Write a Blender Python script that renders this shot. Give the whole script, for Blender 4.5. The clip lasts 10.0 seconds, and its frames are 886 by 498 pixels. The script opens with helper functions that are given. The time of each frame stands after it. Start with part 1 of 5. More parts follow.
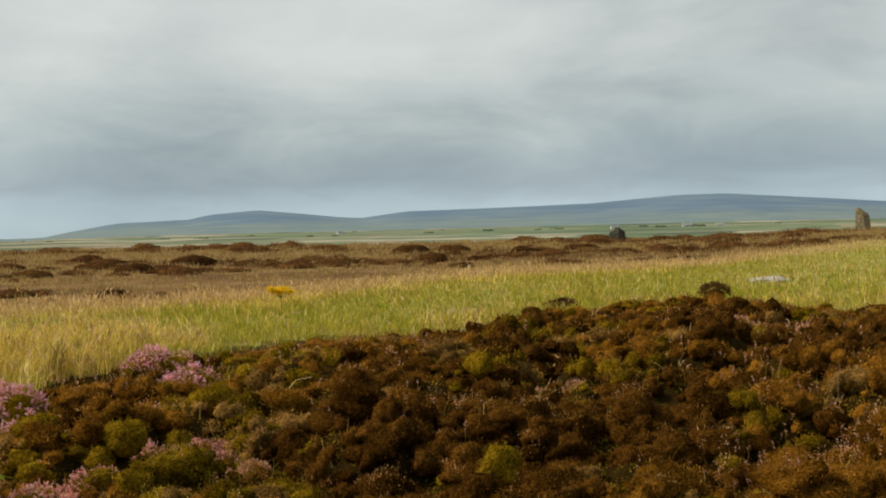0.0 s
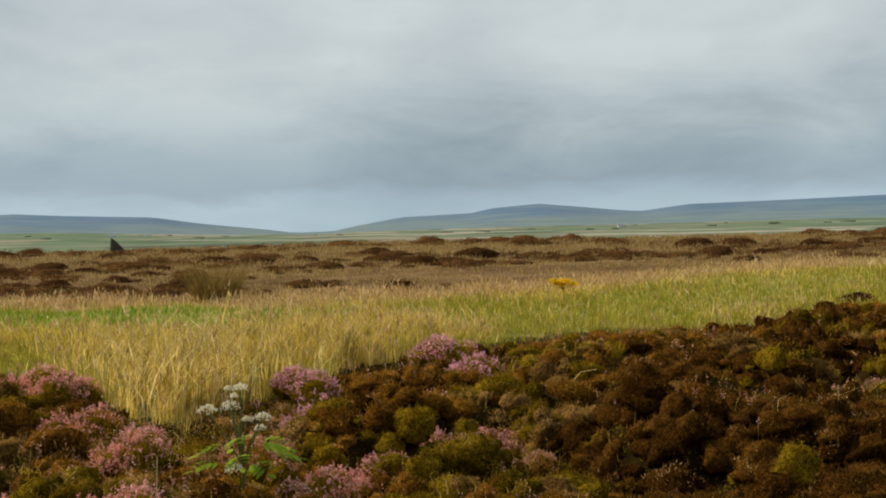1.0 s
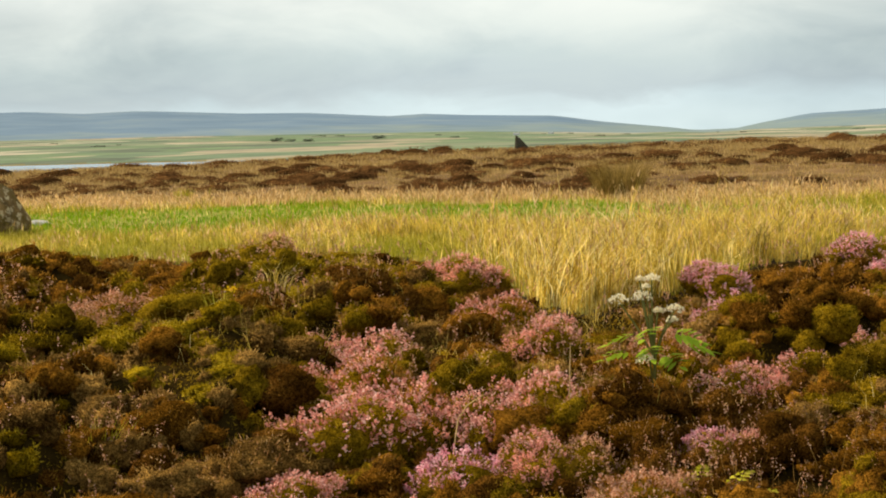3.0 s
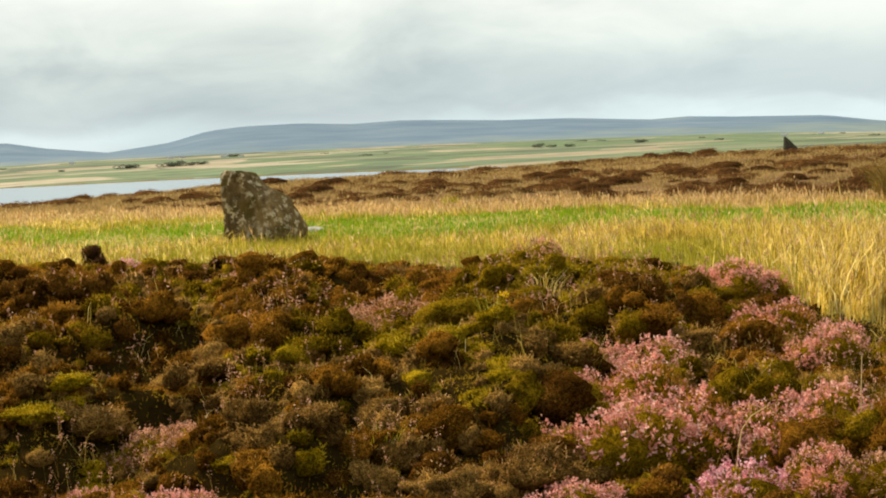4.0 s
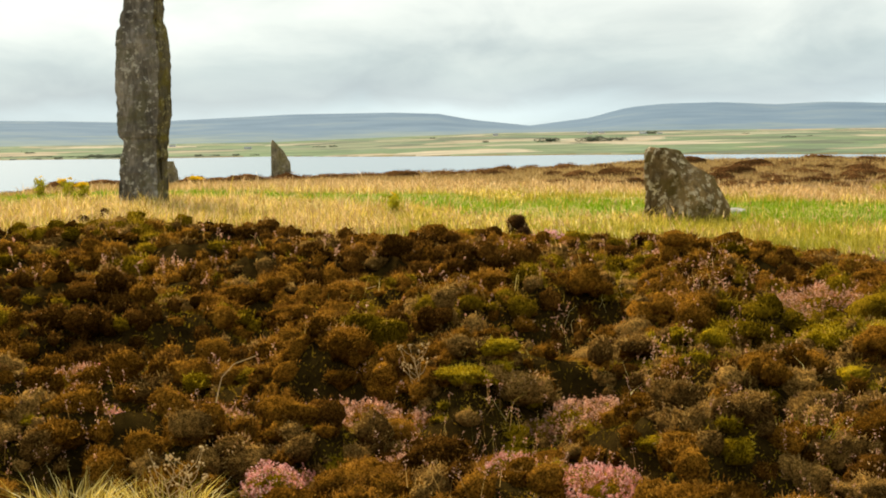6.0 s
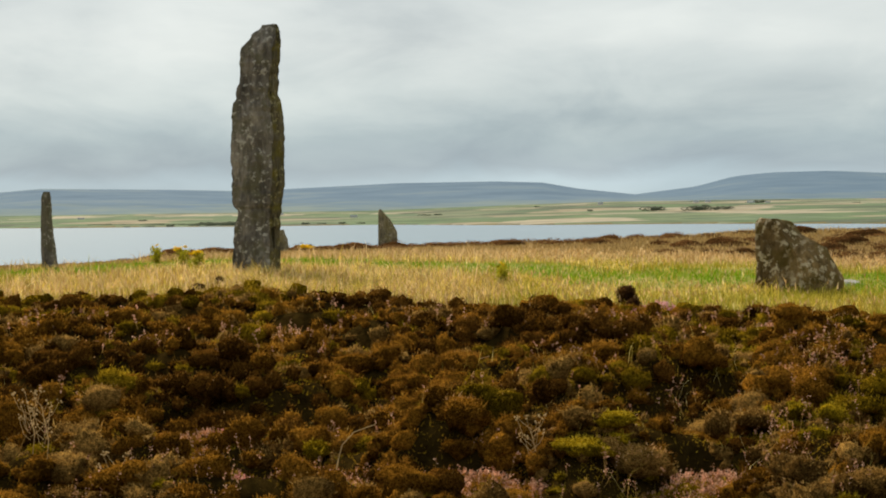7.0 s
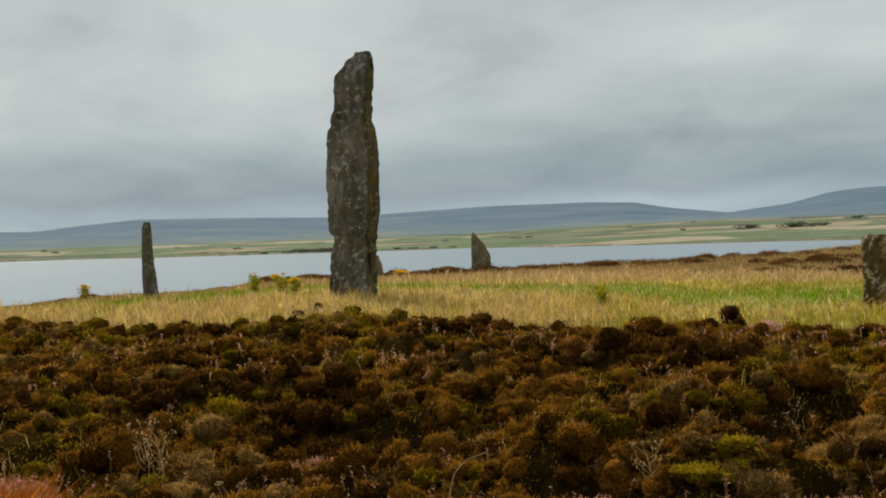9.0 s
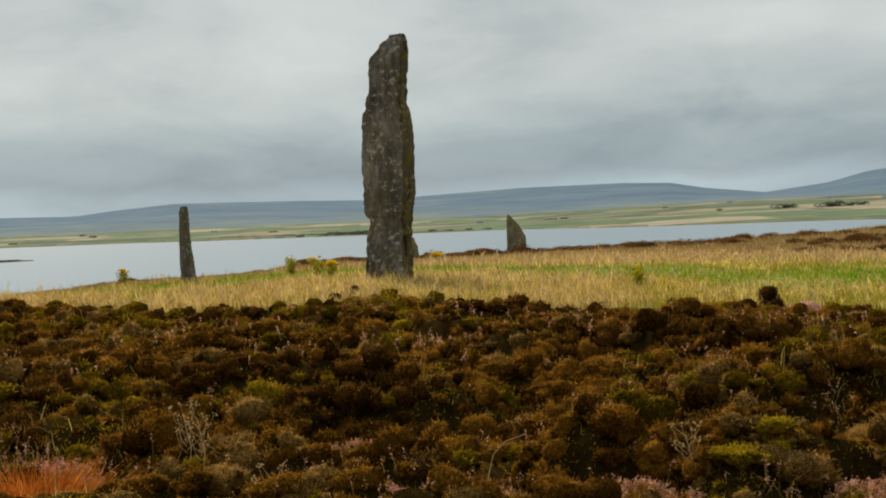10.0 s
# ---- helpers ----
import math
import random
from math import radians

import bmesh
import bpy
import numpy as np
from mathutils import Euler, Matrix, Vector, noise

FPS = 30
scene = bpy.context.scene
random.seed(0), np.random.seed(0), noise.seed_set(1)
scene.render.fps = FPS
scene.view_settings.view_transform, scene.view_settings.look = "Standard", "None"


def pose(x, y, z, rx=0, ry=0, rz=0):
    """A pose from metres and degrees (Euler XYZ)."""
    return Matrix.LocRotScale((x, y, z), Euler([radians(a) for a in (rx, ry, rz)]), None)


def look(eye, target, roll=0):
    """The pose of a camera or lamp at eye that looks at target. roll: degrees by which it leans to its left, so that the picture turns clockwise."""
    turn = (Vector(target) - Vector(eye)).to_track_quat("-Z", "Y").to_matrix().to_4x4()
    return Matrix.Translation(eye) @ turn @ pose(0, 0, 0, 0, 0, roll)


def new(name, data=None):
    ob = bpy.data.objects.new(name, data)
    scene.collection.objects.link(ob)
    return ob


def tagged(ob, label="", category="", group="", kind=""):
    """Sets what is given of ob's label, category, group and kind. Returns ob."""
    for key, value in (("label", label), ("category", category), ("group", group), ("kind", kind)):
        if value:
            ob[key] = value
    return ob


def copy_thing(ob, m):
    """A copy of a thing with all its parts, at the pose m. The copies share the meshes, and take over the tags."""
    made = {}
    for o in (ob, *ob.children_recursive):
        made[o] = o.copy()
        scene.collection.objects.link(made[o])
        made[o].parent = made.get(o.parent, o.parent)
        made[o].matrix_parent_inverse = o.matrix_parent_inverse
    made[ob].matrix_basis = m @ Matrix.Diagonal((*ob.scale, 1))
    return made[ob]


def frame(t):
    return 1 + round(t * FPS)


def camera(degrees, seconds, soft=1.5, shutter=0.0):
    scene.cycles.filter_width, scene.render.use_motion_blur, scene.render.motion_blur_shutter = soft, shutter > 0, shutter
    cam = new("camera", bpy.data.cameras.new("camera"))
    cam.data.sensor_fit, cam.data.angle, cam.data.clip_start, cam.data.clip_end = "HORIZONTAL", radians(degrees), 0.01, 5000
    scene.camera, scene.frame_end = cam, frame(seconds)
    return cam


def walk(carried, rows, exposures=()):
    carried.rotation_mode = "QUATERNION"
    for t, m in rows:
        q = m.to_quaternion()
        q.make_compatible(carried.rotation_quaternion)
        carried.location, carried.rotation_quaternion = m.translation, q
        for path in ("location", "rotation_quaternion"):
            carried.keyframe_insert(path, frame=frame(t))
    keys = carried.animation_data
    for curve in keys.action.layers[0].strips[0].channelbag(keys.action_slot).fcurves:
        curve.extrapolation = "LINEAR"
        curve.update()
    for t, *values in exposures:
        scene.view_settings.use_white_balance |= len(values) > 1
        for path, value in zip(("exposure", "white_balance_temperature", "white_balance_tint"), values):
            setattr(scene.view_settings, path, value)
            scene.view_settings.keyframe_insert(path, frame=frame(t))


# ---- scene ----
cam = camera(37.54, 10.0, soft=1.9)
PATH = [  # seconds, x, y, z, heading to the left of +y, pitch, lean
    (0, 0.278, -0.124, 1.680, -6.471, -1.057, -1.366),
    (0.5, 0.292, -0.133, 1.678, -0.472, -0.947, -1.670),
    (1, 0.243, -0.035, 1.663, 5.803, -1.052, -1.497),
    (1.5, 0.200, 0.040, 1.647, 11.516, -1.800, -1.261),
    (2, 0.193, 0.095, 1.633, 16.163, -3.363, -1.412),
    (2.2, 0.191, 0.126, 1.627, 17.694, -4.110, -1.446),
    (3.3, 0.115, 0.091, 1.607, 26.165, -5.045, -2.182),
    (3.5, 0.099, 0.100, 1.606, 28.470, -4.875, -2.440),
    (4, 0.051, 0.121, 1.608, 34.854, -4.332, -2.914),
    (4.5, 0.002, 0.144, 1.603, 40.951, -4.099, -2.629),
    (5, -0.037, 0.159, 1.600, 45.938, -4.485, -1.886),
    (5.5, -0.080, 0.173, 1.594, 49.951, -4.878, -1.330),
    (5.7, -0.094, 0.165, 1.595, 51.226, -5.019, -1.138),
    (6.8, -0.004, -0.048, 1.639, 56.768, -2.694, -0.929),
    (7, -0.014, -0.019, 1.634, 57.406, -1.664, -0.790),
    (7.5, -0.033, -0.074, 1.643, 58.558, 0.371, -0.570),
    (8, -0.051, -0.061, 1.641, 59.457, 1.389, -0.679),
    (8.5, -0.106, -0.046, 1.641, 60.388, 0.429, -1.368),
    (9, -0.130, -0.054, 1.642, 61.398, -0.556, -1.949),
    (9.5, -0.128, -0.053, 1.643, 62.248, -1.153, -2.326),
    (10, -0.126, -0.070, 1.645, 62.972, -1.287, -2.353),
]


def aim(x, y, z, heading, pitch, lean):
    h, p = radians(heading), radians(pitch)
    return look((x, y, z), (x - math.sin(h) * math.cos(p), y + math.cos(h) * math.cos(p), z + math.sin(p)), lean)


EXPOSURES = [(0, 0.0, 6600, 10), (1.0, -0.07, 6250, 10), (1.5, -0.05, 6150, 10), (2.0, 0.08, 6280, 10), (2.2, 0.18, 6400, 10), (3.3, 0.62, 7050, 10), (4.5, 0.66, 7050, 10), (5.7, 0.80, 7100, 10), (6.8, 0.4, 6700, 10), (7.0, 0.25, 6650, 10), (7.5, -0.08, 6550, 10), (8.0, -0.26, 6450, 10), (8.5, -0.27, 6400, 10), (9.0, -0.15, 6500, 10), (10, -0.07, 6600, 10)]
walk(cam, [(r[0], aim(*r[1:])) for r in PATH], EXPOSURES)

# ---- world and sun: a closed grey cloud cover, a weak broad sun behind the left shoulder ----
world = bpy.data.worlds.new("overcast_sky")
scene.world = world
world.use_nodes = True
wn, wl = world.node_tree.nodes, world.node_tree.links
wn.clear()
w_out = wn.new("ShaderNodeOutputWorld")
w_bg = wn.new("ShaderNodeBackground")
w_bg.inputs["Strength"].default_value = 1.0
w_sky = wn.new("ShaderNodeTexSky")
w_sky.sky_type = "NISHITA"
w_sky.sun_disc = False
w_sky.sun_elevation = radians(40)
w_sky.sun_rotation = radians(-80)
w_tc = wn.new("ShaderNodeTexCoord")
w_sep = wn.new("ShaderNodeSeparateXYZ")
wl.new(w_tc.outputs["Generated"], w_sep.inputs[0])


def w_noise(scale, stretch, detail, rough, shift=0.0, tilt=0.0):
    m = wn.new("ShaderNodeMapping")
    m.inputs["Scale"].default_value = (1, 1, stretch)
    m.inputs["Location"].default_value = (shift, shift * 0.7, 0)
    m.inputs["Rotation"].default_value = (radians(tilt), 0, 0)
    n = wn.new("ShaderNodeTexNoise")
    n.inputs["Scale"].default_value = scale
    n.inputs["Detail"].default_value = detail
    n.inputs["Roughness"].default_value = rough
    n.inputs["Distortion"].default_value = 0.4
    wl.new(w_tc.outputs["Generated"], m.inputs[0])
    wl.new(m.outputs[0], n.inputs["Vector"])
    return n.outputs["Fac"]


def w_math(op, a, b):
    n = wn.new("ShaderNodeMath")
    n.operation = op
    for i, v in enumerate((a, b)):
        if isinstance(v, (int, float)):
            n.inputs[i].default_value = v
        else:
            wl.new(v, n.inputs[i])
    return n.outputs[0]


def w_ramp(fac, stops):
    n = wn.new("ShaderNodeValToRGB")
    el = n.color_ramp.elements
    while len(el) < len(stops):
        el.new(0.5)
    for e, (p, c) in zip(el, stops):
        e.position, e.color = p, (*c, 1)
    wl.new(fac, n.inputs[0])
    return n.outputs[0]


cloud_big = w_noise(2.8, 3.4, 5, 0.5)
cloud_fine = w_noise(7.5, 2.6, 6, 0.55, 3.1, -12.0)
cloud = w_math("ADD", w_math("MULTIPLY", cloud_big, 0.7), w_math("MULTIPLY", cloud_fine, 0.3))
cloud_col = w_ramp(cloud, [(0.34, (0.43, 0.48, 0.500)), (0.46, (0.56, 0.61, 0.615)), (0.60, (0.67, 0.715, 0.708))])
# the base of the cloud cover is darker a few degrees up, with a pale bluish strip under it
height = w_math("ADD", w_sep.outputs[2], w_math("MULTIPLY", w_math("SUBTRACT", cloud_fine, 0.5), 0.06))
band = w_ramp(height, [(0.0, (0.80, 0.92, 0.99)), (0.020, (0.73, 0.85, 0.94)), (0.034, (0.57, 0.65, 0.73)), (0.056, (0.63, 0.71, 0.76)), (0.085, (0.84, 0.88, 0.89)), (0.125, (1.0, 1.0, 0.99)), (0.32, (1.0, 1.0, 0.99)), (0.6, (0.70, 0.71, 0.72))])
w_mul = wn.new("ShaderNodeMix")
w_mul.data_type, w_mul.blend_type = "RGBA", "MULTIPLY"
w_mul.inputs[0].default_value = 1.0
wl.new(cloud_col, w_mul.inputs[6])
wl.new(band, w_mul.inputs[7])
w_skyd = wn.new("ShaderNodeMix")
w_skyd.data_type, w_skyd.blend_type = "RGBA", "MULTIPLY"
w_skyd.inputs[0].default_value = 1.0
w_skyd.inputs[7].default_value = (0.08, 0.08, 0.08, 1)
wl.new(w_sky.outputs[0], w_skyd.inputs[6])
w_mix = wn.new("ShaderNodeMix")
w_mix.data_type = "RGBA"
w_mix.inputs[0].default_value = 0.94
wl.new(w_skyd.outputs[2], w_mix.inputs[6])
wl.new(w_mul.outputs[2], w_mix.inputs[7])
wl.new(w_mix.outputs[2], w_bg.inputs["Color"])
wl.new(w_bg.outputs[0], w_out.inputs["Surface"])

sun_data = bpy.data.lights.new("sun", "SUN")
sun_data.energy, sun_data.angle, sun_data.color = 4.1, radians(10), (1.0, 0.88, 0.70)
sun = new("sun", sun_data)
_sa, _se = radians(80), radians(40)
sun.matrix_world = look((-math.sin(_sa) * math.cos(_se) * 50, math.cos(_sa) * math.cos(_se) * 50, math.sin(_se) * 50), (0, 0, 0))


# ---- materials ----
def material(name, build, rough=0.9, spec=0.05):
    m = bpy.data.materials.new(name)
    m.use_nodes = True
    t = m.node_tree
    b = t.nodes["Principled BSDF"]
    b.inputs["Roughness"].default_value = rough
    b.inputs["Specular IOR Level"].default_value = spec
    build(t, b)
    return m


def n_noise(t, scale, detail=4, rough=0.6, coord="Object", stretch=(1, 1, 1), shift=0.0):
    tc = t.nodes.new("ShaderNodeTexCoord")
    mp = t.nodes.new("ShaderNodeMapping")
    mp.inputs["Scale"].default_value = stretch
    mp.inputs["Location"].default_value = (shift, shift, shift)
    n = t.nodes.new("ShaderNodeTexNoise")
    n.inputs["Scale"].default_value = scale
    n.inputs["Detail"].default_value = detail
    n.inputs["Roughness"].default_value = rough
    t.links.new(tc.outputs[coord], mp.inputs[0])
    t.links.new(mp.outputs[0], n.inputs["Vector"])
    return n.outputs["Fac"]


def n_ramp(t, fac, stops, interp="LINEAR"):
    n = t.nodes.new("ShaderNodeValToRGB")
    n.color_ramp.interpolation = interp
    el = n.color_ramp.elements
    while len(el) < len(stops):
        el.new(0.5)
    for e, (p, c) in zip(el, stops):
        e.position, e.color = p, (*c, 1)
    t.links.new(fac, n.inputs[0])
    return n.outputs[0]


def n_mix(t, fac, a, b, blend="MIX"):
    n = t.nodes.new("ShaderNodeMix")
    n.data_type, n.blend_type = "RGBA", blend
    for i, v in ((0, fac), (6, a), (7, b)):
        if isinstance(v, (int, float)):
            n.inputs[i].default_value = v
        elif isinstance(v, tuple):
            n.inputs[i].default_value = (*v, 1)
        else:
            t.links.new(v, n.inputs[i])
    return n.outputs[2]


def n_bump(t, b, fac, strength, distance):
    n = t.nodes.new("ShaderNodeBump")
    n.inputs["Strength"].default_value = strength
    n.inputs["Distance"].default_value = distance
    t.links.new(fac, n.inputs["Height"])
    t.links.new(n.outputs[0], b.inputs["Normal"])


def leafy(name, stops, patch=None, patch_scale=0.8, rough=0.85, through_light=0.36, tone=(0.36, 1.45)):
    """Foliage: each sprig takes its own tone; broad patches shift the hue."""
    def build(t, b):
        g = t.nodes.new("ShaderNodeNewGeometry")
        c = n_ramp(t, g.outputs["Random Per Island"], stops)
        if patch:
            f = n_ramp(t, n_noise(t, patch_scale, 3), [(0.42, (0, 0, 0)), (0.62, (1, 1, 1))])
            c = n_mix(t, f, c, n_mix(t, 0.75, c, patch))
        c = n_mix(t, 0.8, c, n_ramp(t, n_noise(t, 5.5, 3, 0.6, shift=3), [(0.36, (tone[0],) * 3), (0.62, (tone[1], tone[1] * 0.98, tone[1] * 0.93))]), "MULTIPLY")
        t.links.new(c, b.inputs["Base Color"])
        tr = t.nodes.new("ShaderNodeBsdfTranslucent")
        t.links.new(c, tr.inputs["Color"])
        mx = t.nodes.new("ShaderNodeMixShader")
        mx.inputs[0].default_value = through_light
        out = t.nodes["Material Output"]
        t.links.new(b.outputs[0], mx.inputs[1])
        t.links.new(tr.outputs[0], mx.inputs[2])
        t.links.new(mx.outputs[0], out.inputs["Surface"])
    return material(name, build, rough, 0.02)


def mottled(name, stops, scale, bump=0.0, bump_scale=None, rough=0.9, detail=5, distance=0.02, stretch=(1, 1, 1)):
    def build(t, b):
        f = n_noise(t, scale, detail, 0.65, stretch=stretch)
        c = n_ramp(t, f, stops)
        f2 = n_noise(t, scale * 7.3, 4, 0.6, stretch=stretch)
        c = n_mix(t, 0.35, c, n_ramp(t, f2, [(0.3, (0.4, 0.4, 0.4)), (0.7, (1.0, 1.0, 1.0))]), "MULTIPLY")
        t.links.new(c, b.inputs["Base Color"])
        if bump:
            n_bump(t, b, n_noise(t, bump_scale or scale * 9, 6, 0.7), bump, distance)
    return material(name, build, rough)


def stone_build(base, lichen, pale, crack=0.85, grain=0.09, blot=0.545):
    def build(t, b):
        f = n_noise(t, 1.6, 6, 0.65, stretch=(1, 1, 0.45))
        c = n_ramp(t, f, [(0.36, tuple(0.42 * v for v in base)), (0.52, base), (0.66, tuple(min(1, 1.6 * v) for v in base))])
        streak = n_ramp(t, n_noise(t, 9, 6, 0.7, stretch=(1, 1, 0.2), shift=4), [(0.38, (0.45, 0.45, 0.44)), (0.58, (1.1, 1.08, 1.06))])
        c = n_mix(t, 0.8, c, streak, "MULTIPLY")
        c = n_mix(t, n_ramp(t, n_noise(t, 3.2, 5, 0.6, shift=9), [(0.47, (0, 0, 0)), (0.60, (0.85, 0.85, 0.85))]), c, lichen)
        blots = n_ramp(t, n_noise(t, 11, 7, 0.62, shift=23), [(blot, (0, 0, 0)), (blot + 0.05, (1, 1, 1))])
        gate = n_ramp(t, n_noise(t, 2.7, 4, 0.6, shift=17), [(0.40, (0.1, 0.1, 0.1)), (0.56, (0.9, 0.9, 0.9))])
        c = n_mix(t, n_mix(t, 1.0, blots, gate, "MULTIPLY"), c, pale)
        cracks = n_ramp(t, n_noise(t, 7, 5, 0.55, stretch=(1, 1, grain), shift=31), [(0.40, (0.25, 0.24, 0.22)), (0.47, (1, 1, 1))])
        c = n_mix(t, crack, c, cracks, "MULTIPLY")
        t.links.new(c, b.inputs["Base Color"])
        n_bump(t, b, n_noise(t, 14, 8, 0.7, stretch=(1, 1, 0.35)), 0.9, 0.05)
    return build


M_STONE = material("lichened_sandstone", stone_build((0.20, 0.18, 0.15), (0.13, 0.12, 0.075), (0.42, 0.40, 0.34), 0.3, 0.25), 0.92)
# right face: olive lichen and cracks, its base darkened as the shaded side
M_STONE_SIDE = material("shaded_olive_lichen_edge", stone_build((0.11, 0.095, 0.06), (0.135, 0.112, 0.025), (0.28, 0.25, 0.13), 0.95, 0.12), 0.95)
M_DARKROCK = material("dark_weathered_rock", stone_build((0.085, 0.08, 0.065), (0.06, 0.06, 0.03), (0.13, 0.12, 0.09), 0.2, 0.6), 0.95)
M_BOULDER = material("blotched_boulder_stone", stone_build((0.22, 0.148, 0.066), (0.115, 0.082, 0.022), (0.56, 0.47, 0.31), 0.35, 0.6, 0.525), 0.92)
M_FARSTONE = material("weathered_flagstone", stone_build((0.27, 0.235, 0.145), (0.23, 0.195, 0.085), (0.42, 0.38, 0.28), 0.4, 0.3), 0.92)
M_SLAB = mottled("pale_slab_stone", [(0.3, (0.30, 0.29, 0.26)), (0.7, (0.52, 0.50, 0.46))], 4, 0.4)
M_PEAT = mottled("peaty_heath_soil", [(0.3, (0.020, 0.013, 0.008)), (0.7, (0.06, 0.04, 0.02))], 2.2, 0.6, distance=0.05)
M_MEADOW = mottled("rough_meadow_turf", [(0.3, (0.22, 0.25, 0.04)), (0.5, (0.37, 0.32, 0.085)), (0.7, (0.48, 0.37, 0.14))], 0.55, 0.7, 14, distance=0.05)
M_MOOR = mottled("far_heather_moor", [(0.32, (0.08, 0.04, 0.016)), (0.5, (0.20, 0.112, 0.044)), (0.68, (0.36, 0.245, 0.105))], 0.16, 0.8, 3.0, distance=0.15)
M_LOWLAND = mottled("shoreland_grass", [(0.3, (0.10, 0.085, 0.035)), (0.7, (0.22, 0.18, 0.07))], 0.03)


def fields_build(t, b):
    tc = t.nodes.new("ShaderNodeTexCoord")
    mp = t.nodes.new("ShaderNodeMapping")
    mp.inputs["Scale"].default_value = (1 / 105, 1 / 105, 0.0)
    mp.inputs["Rotation"].default_value = (0, 0, radians(24))
    v = t.nodes.new("ShaderNodeTexVoronoi")
    v.distance = "CHEBYCHEV"
    v.inputs["Scale"].default_value = 1.0
    v.inputs["Randomness"].default_value = 0.85
    t.links.new(tc.outputs["Object"], mp.inputs[0])
    t.links.new(mp.outputs[0], v.inputs["Vector"])
    s = t.nodes.new("ShaderNodeSeparateColor")
    t.links.new(v.outputs["Color"], s.inputs[0])
    # field greens and tans, greyed and blued for distance haze
    c = n_ramp(t, s.outputs[0], [(0.0, (0.145, 0.205, 0.115)), (0.20, (0.175, 0.225, 0.135)), (0.38, (0.15, 0.205, 0.13)), (0.54, (0.20, 0.225, 0.15)),
                                 (0.66, (0.32, 0.28, 0.20)), (0.77, (0.115, 0.14, 0.10)), (0.88, (0.40, 0.36, 0.275))], "CONSTANT")
    c = n_mix(t, 0.8, c, n_ramp(t, n_noise(t, 0.02, 6, 0.7), [(0.36, (0.5, 0.54, 0.55)), (0.64, (1.15, 1.12, 1.05))]), "MULTIPLY")
    t.links.new(c, b.inputs["Base Color"])


M_FIELDS = material("patchwork_farmland", fields_build, 0.95)


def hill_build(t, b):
    # distance haze is painted into the moor colour as slate blue
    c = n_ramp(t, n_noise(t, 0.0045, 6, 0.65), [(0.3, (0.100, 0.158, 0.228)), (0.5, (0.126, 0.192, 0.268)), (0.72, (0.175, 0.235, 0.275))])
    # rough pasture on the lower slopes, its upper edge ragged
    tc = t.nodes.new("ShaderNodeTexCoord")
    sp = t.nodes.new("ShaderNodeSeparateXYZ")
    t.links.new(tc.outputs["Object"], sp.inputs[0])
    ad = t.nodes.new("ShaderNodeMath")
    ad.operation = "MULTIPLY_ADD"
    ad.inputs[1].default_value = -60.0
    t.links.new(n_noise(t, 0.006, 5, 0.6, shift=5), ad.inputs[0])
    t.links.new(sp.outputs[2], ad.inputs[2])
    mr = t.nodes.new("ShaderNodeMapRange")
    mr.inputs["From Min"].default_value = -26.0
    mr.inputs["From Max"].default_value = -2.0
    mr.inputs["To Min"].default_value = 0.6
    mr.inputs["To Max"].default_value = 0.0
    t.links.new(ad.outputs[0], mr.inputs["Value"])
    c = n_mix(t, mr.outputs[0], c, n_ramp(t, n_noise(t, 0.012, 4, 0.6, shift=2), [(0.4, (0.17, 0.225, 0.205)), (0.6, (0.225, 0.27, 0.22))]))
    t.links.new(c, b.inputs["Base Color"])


M_HILL = material("haze_blue_heather_hill", hill_build, 1.0)


def water_build(t, b):
    b.inputs["Base Color"].default_value = (0.18, 0.26, 0.325, 1)
    b.inputs["IOR"].default_value = 1.33
    b.inputs["Specular IOR Level"].default_value = 0.34
    n_bump(t, b, n_noise(t, 0.35, 5, 0.6), 0.05, 0.2)


M_WATER = material("grey_loch_water", water_build, 0.2, 0.5)

HEATHER_TONES = {
    "brown": [(0.0, (0.180, 0.082, 0.011)), (0.5, (0.307, 0.145, 0.019)), (0.85, (0.405, 0.203, 0.028)), (1.0, (0.497, 0.281, 0.046))],
    "olive": [(0.0, (0.161, 0.107, 0.007)), (0.5, (0.282, 0.185, 0.012)), (0.85, (0.366, 0.248, 0.017)), (1.0, (0.419, 0.297, 0.025))],
    "gold": [(0.0, (0.234, 0.160, 0.007)), (0.5, (0.370, 0.257, 0.013)), (1.0, (0.526, 0.390, 0.030))],
    "grey": [(0.0, (0.224, 0.123, 0.033)), (0.5, (0.360, 0.210, 0.060)), (1.0, (0.506, 0.328, 0.101))],
    "peaty_shaded": [(0.0, (0.082, 0.037, 0.007)), (0.5, (0.156, 0.072, 0.013)), (1.0, (0.243, 0.128, 0.025))],
    "dusty": [(0.0, (0.292, 0.134, 0.044)), (0.5, (0.526, 0.287, 0.119)), (1.0, (0.720, 0.481, 0.231))],
}
# soil and dead twigs, coloured darker for the shade between tufts
M_UNDER = mottled("shade_dark_undergrowth", [(0.3, (0.022, 0.013, 0.004)), (0.7, (0.070, 0.044, 0.010))], 9.0, 1.0, 60, distance=0.04)
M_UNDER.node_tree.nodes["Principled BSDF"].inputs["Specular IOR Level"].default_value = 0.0


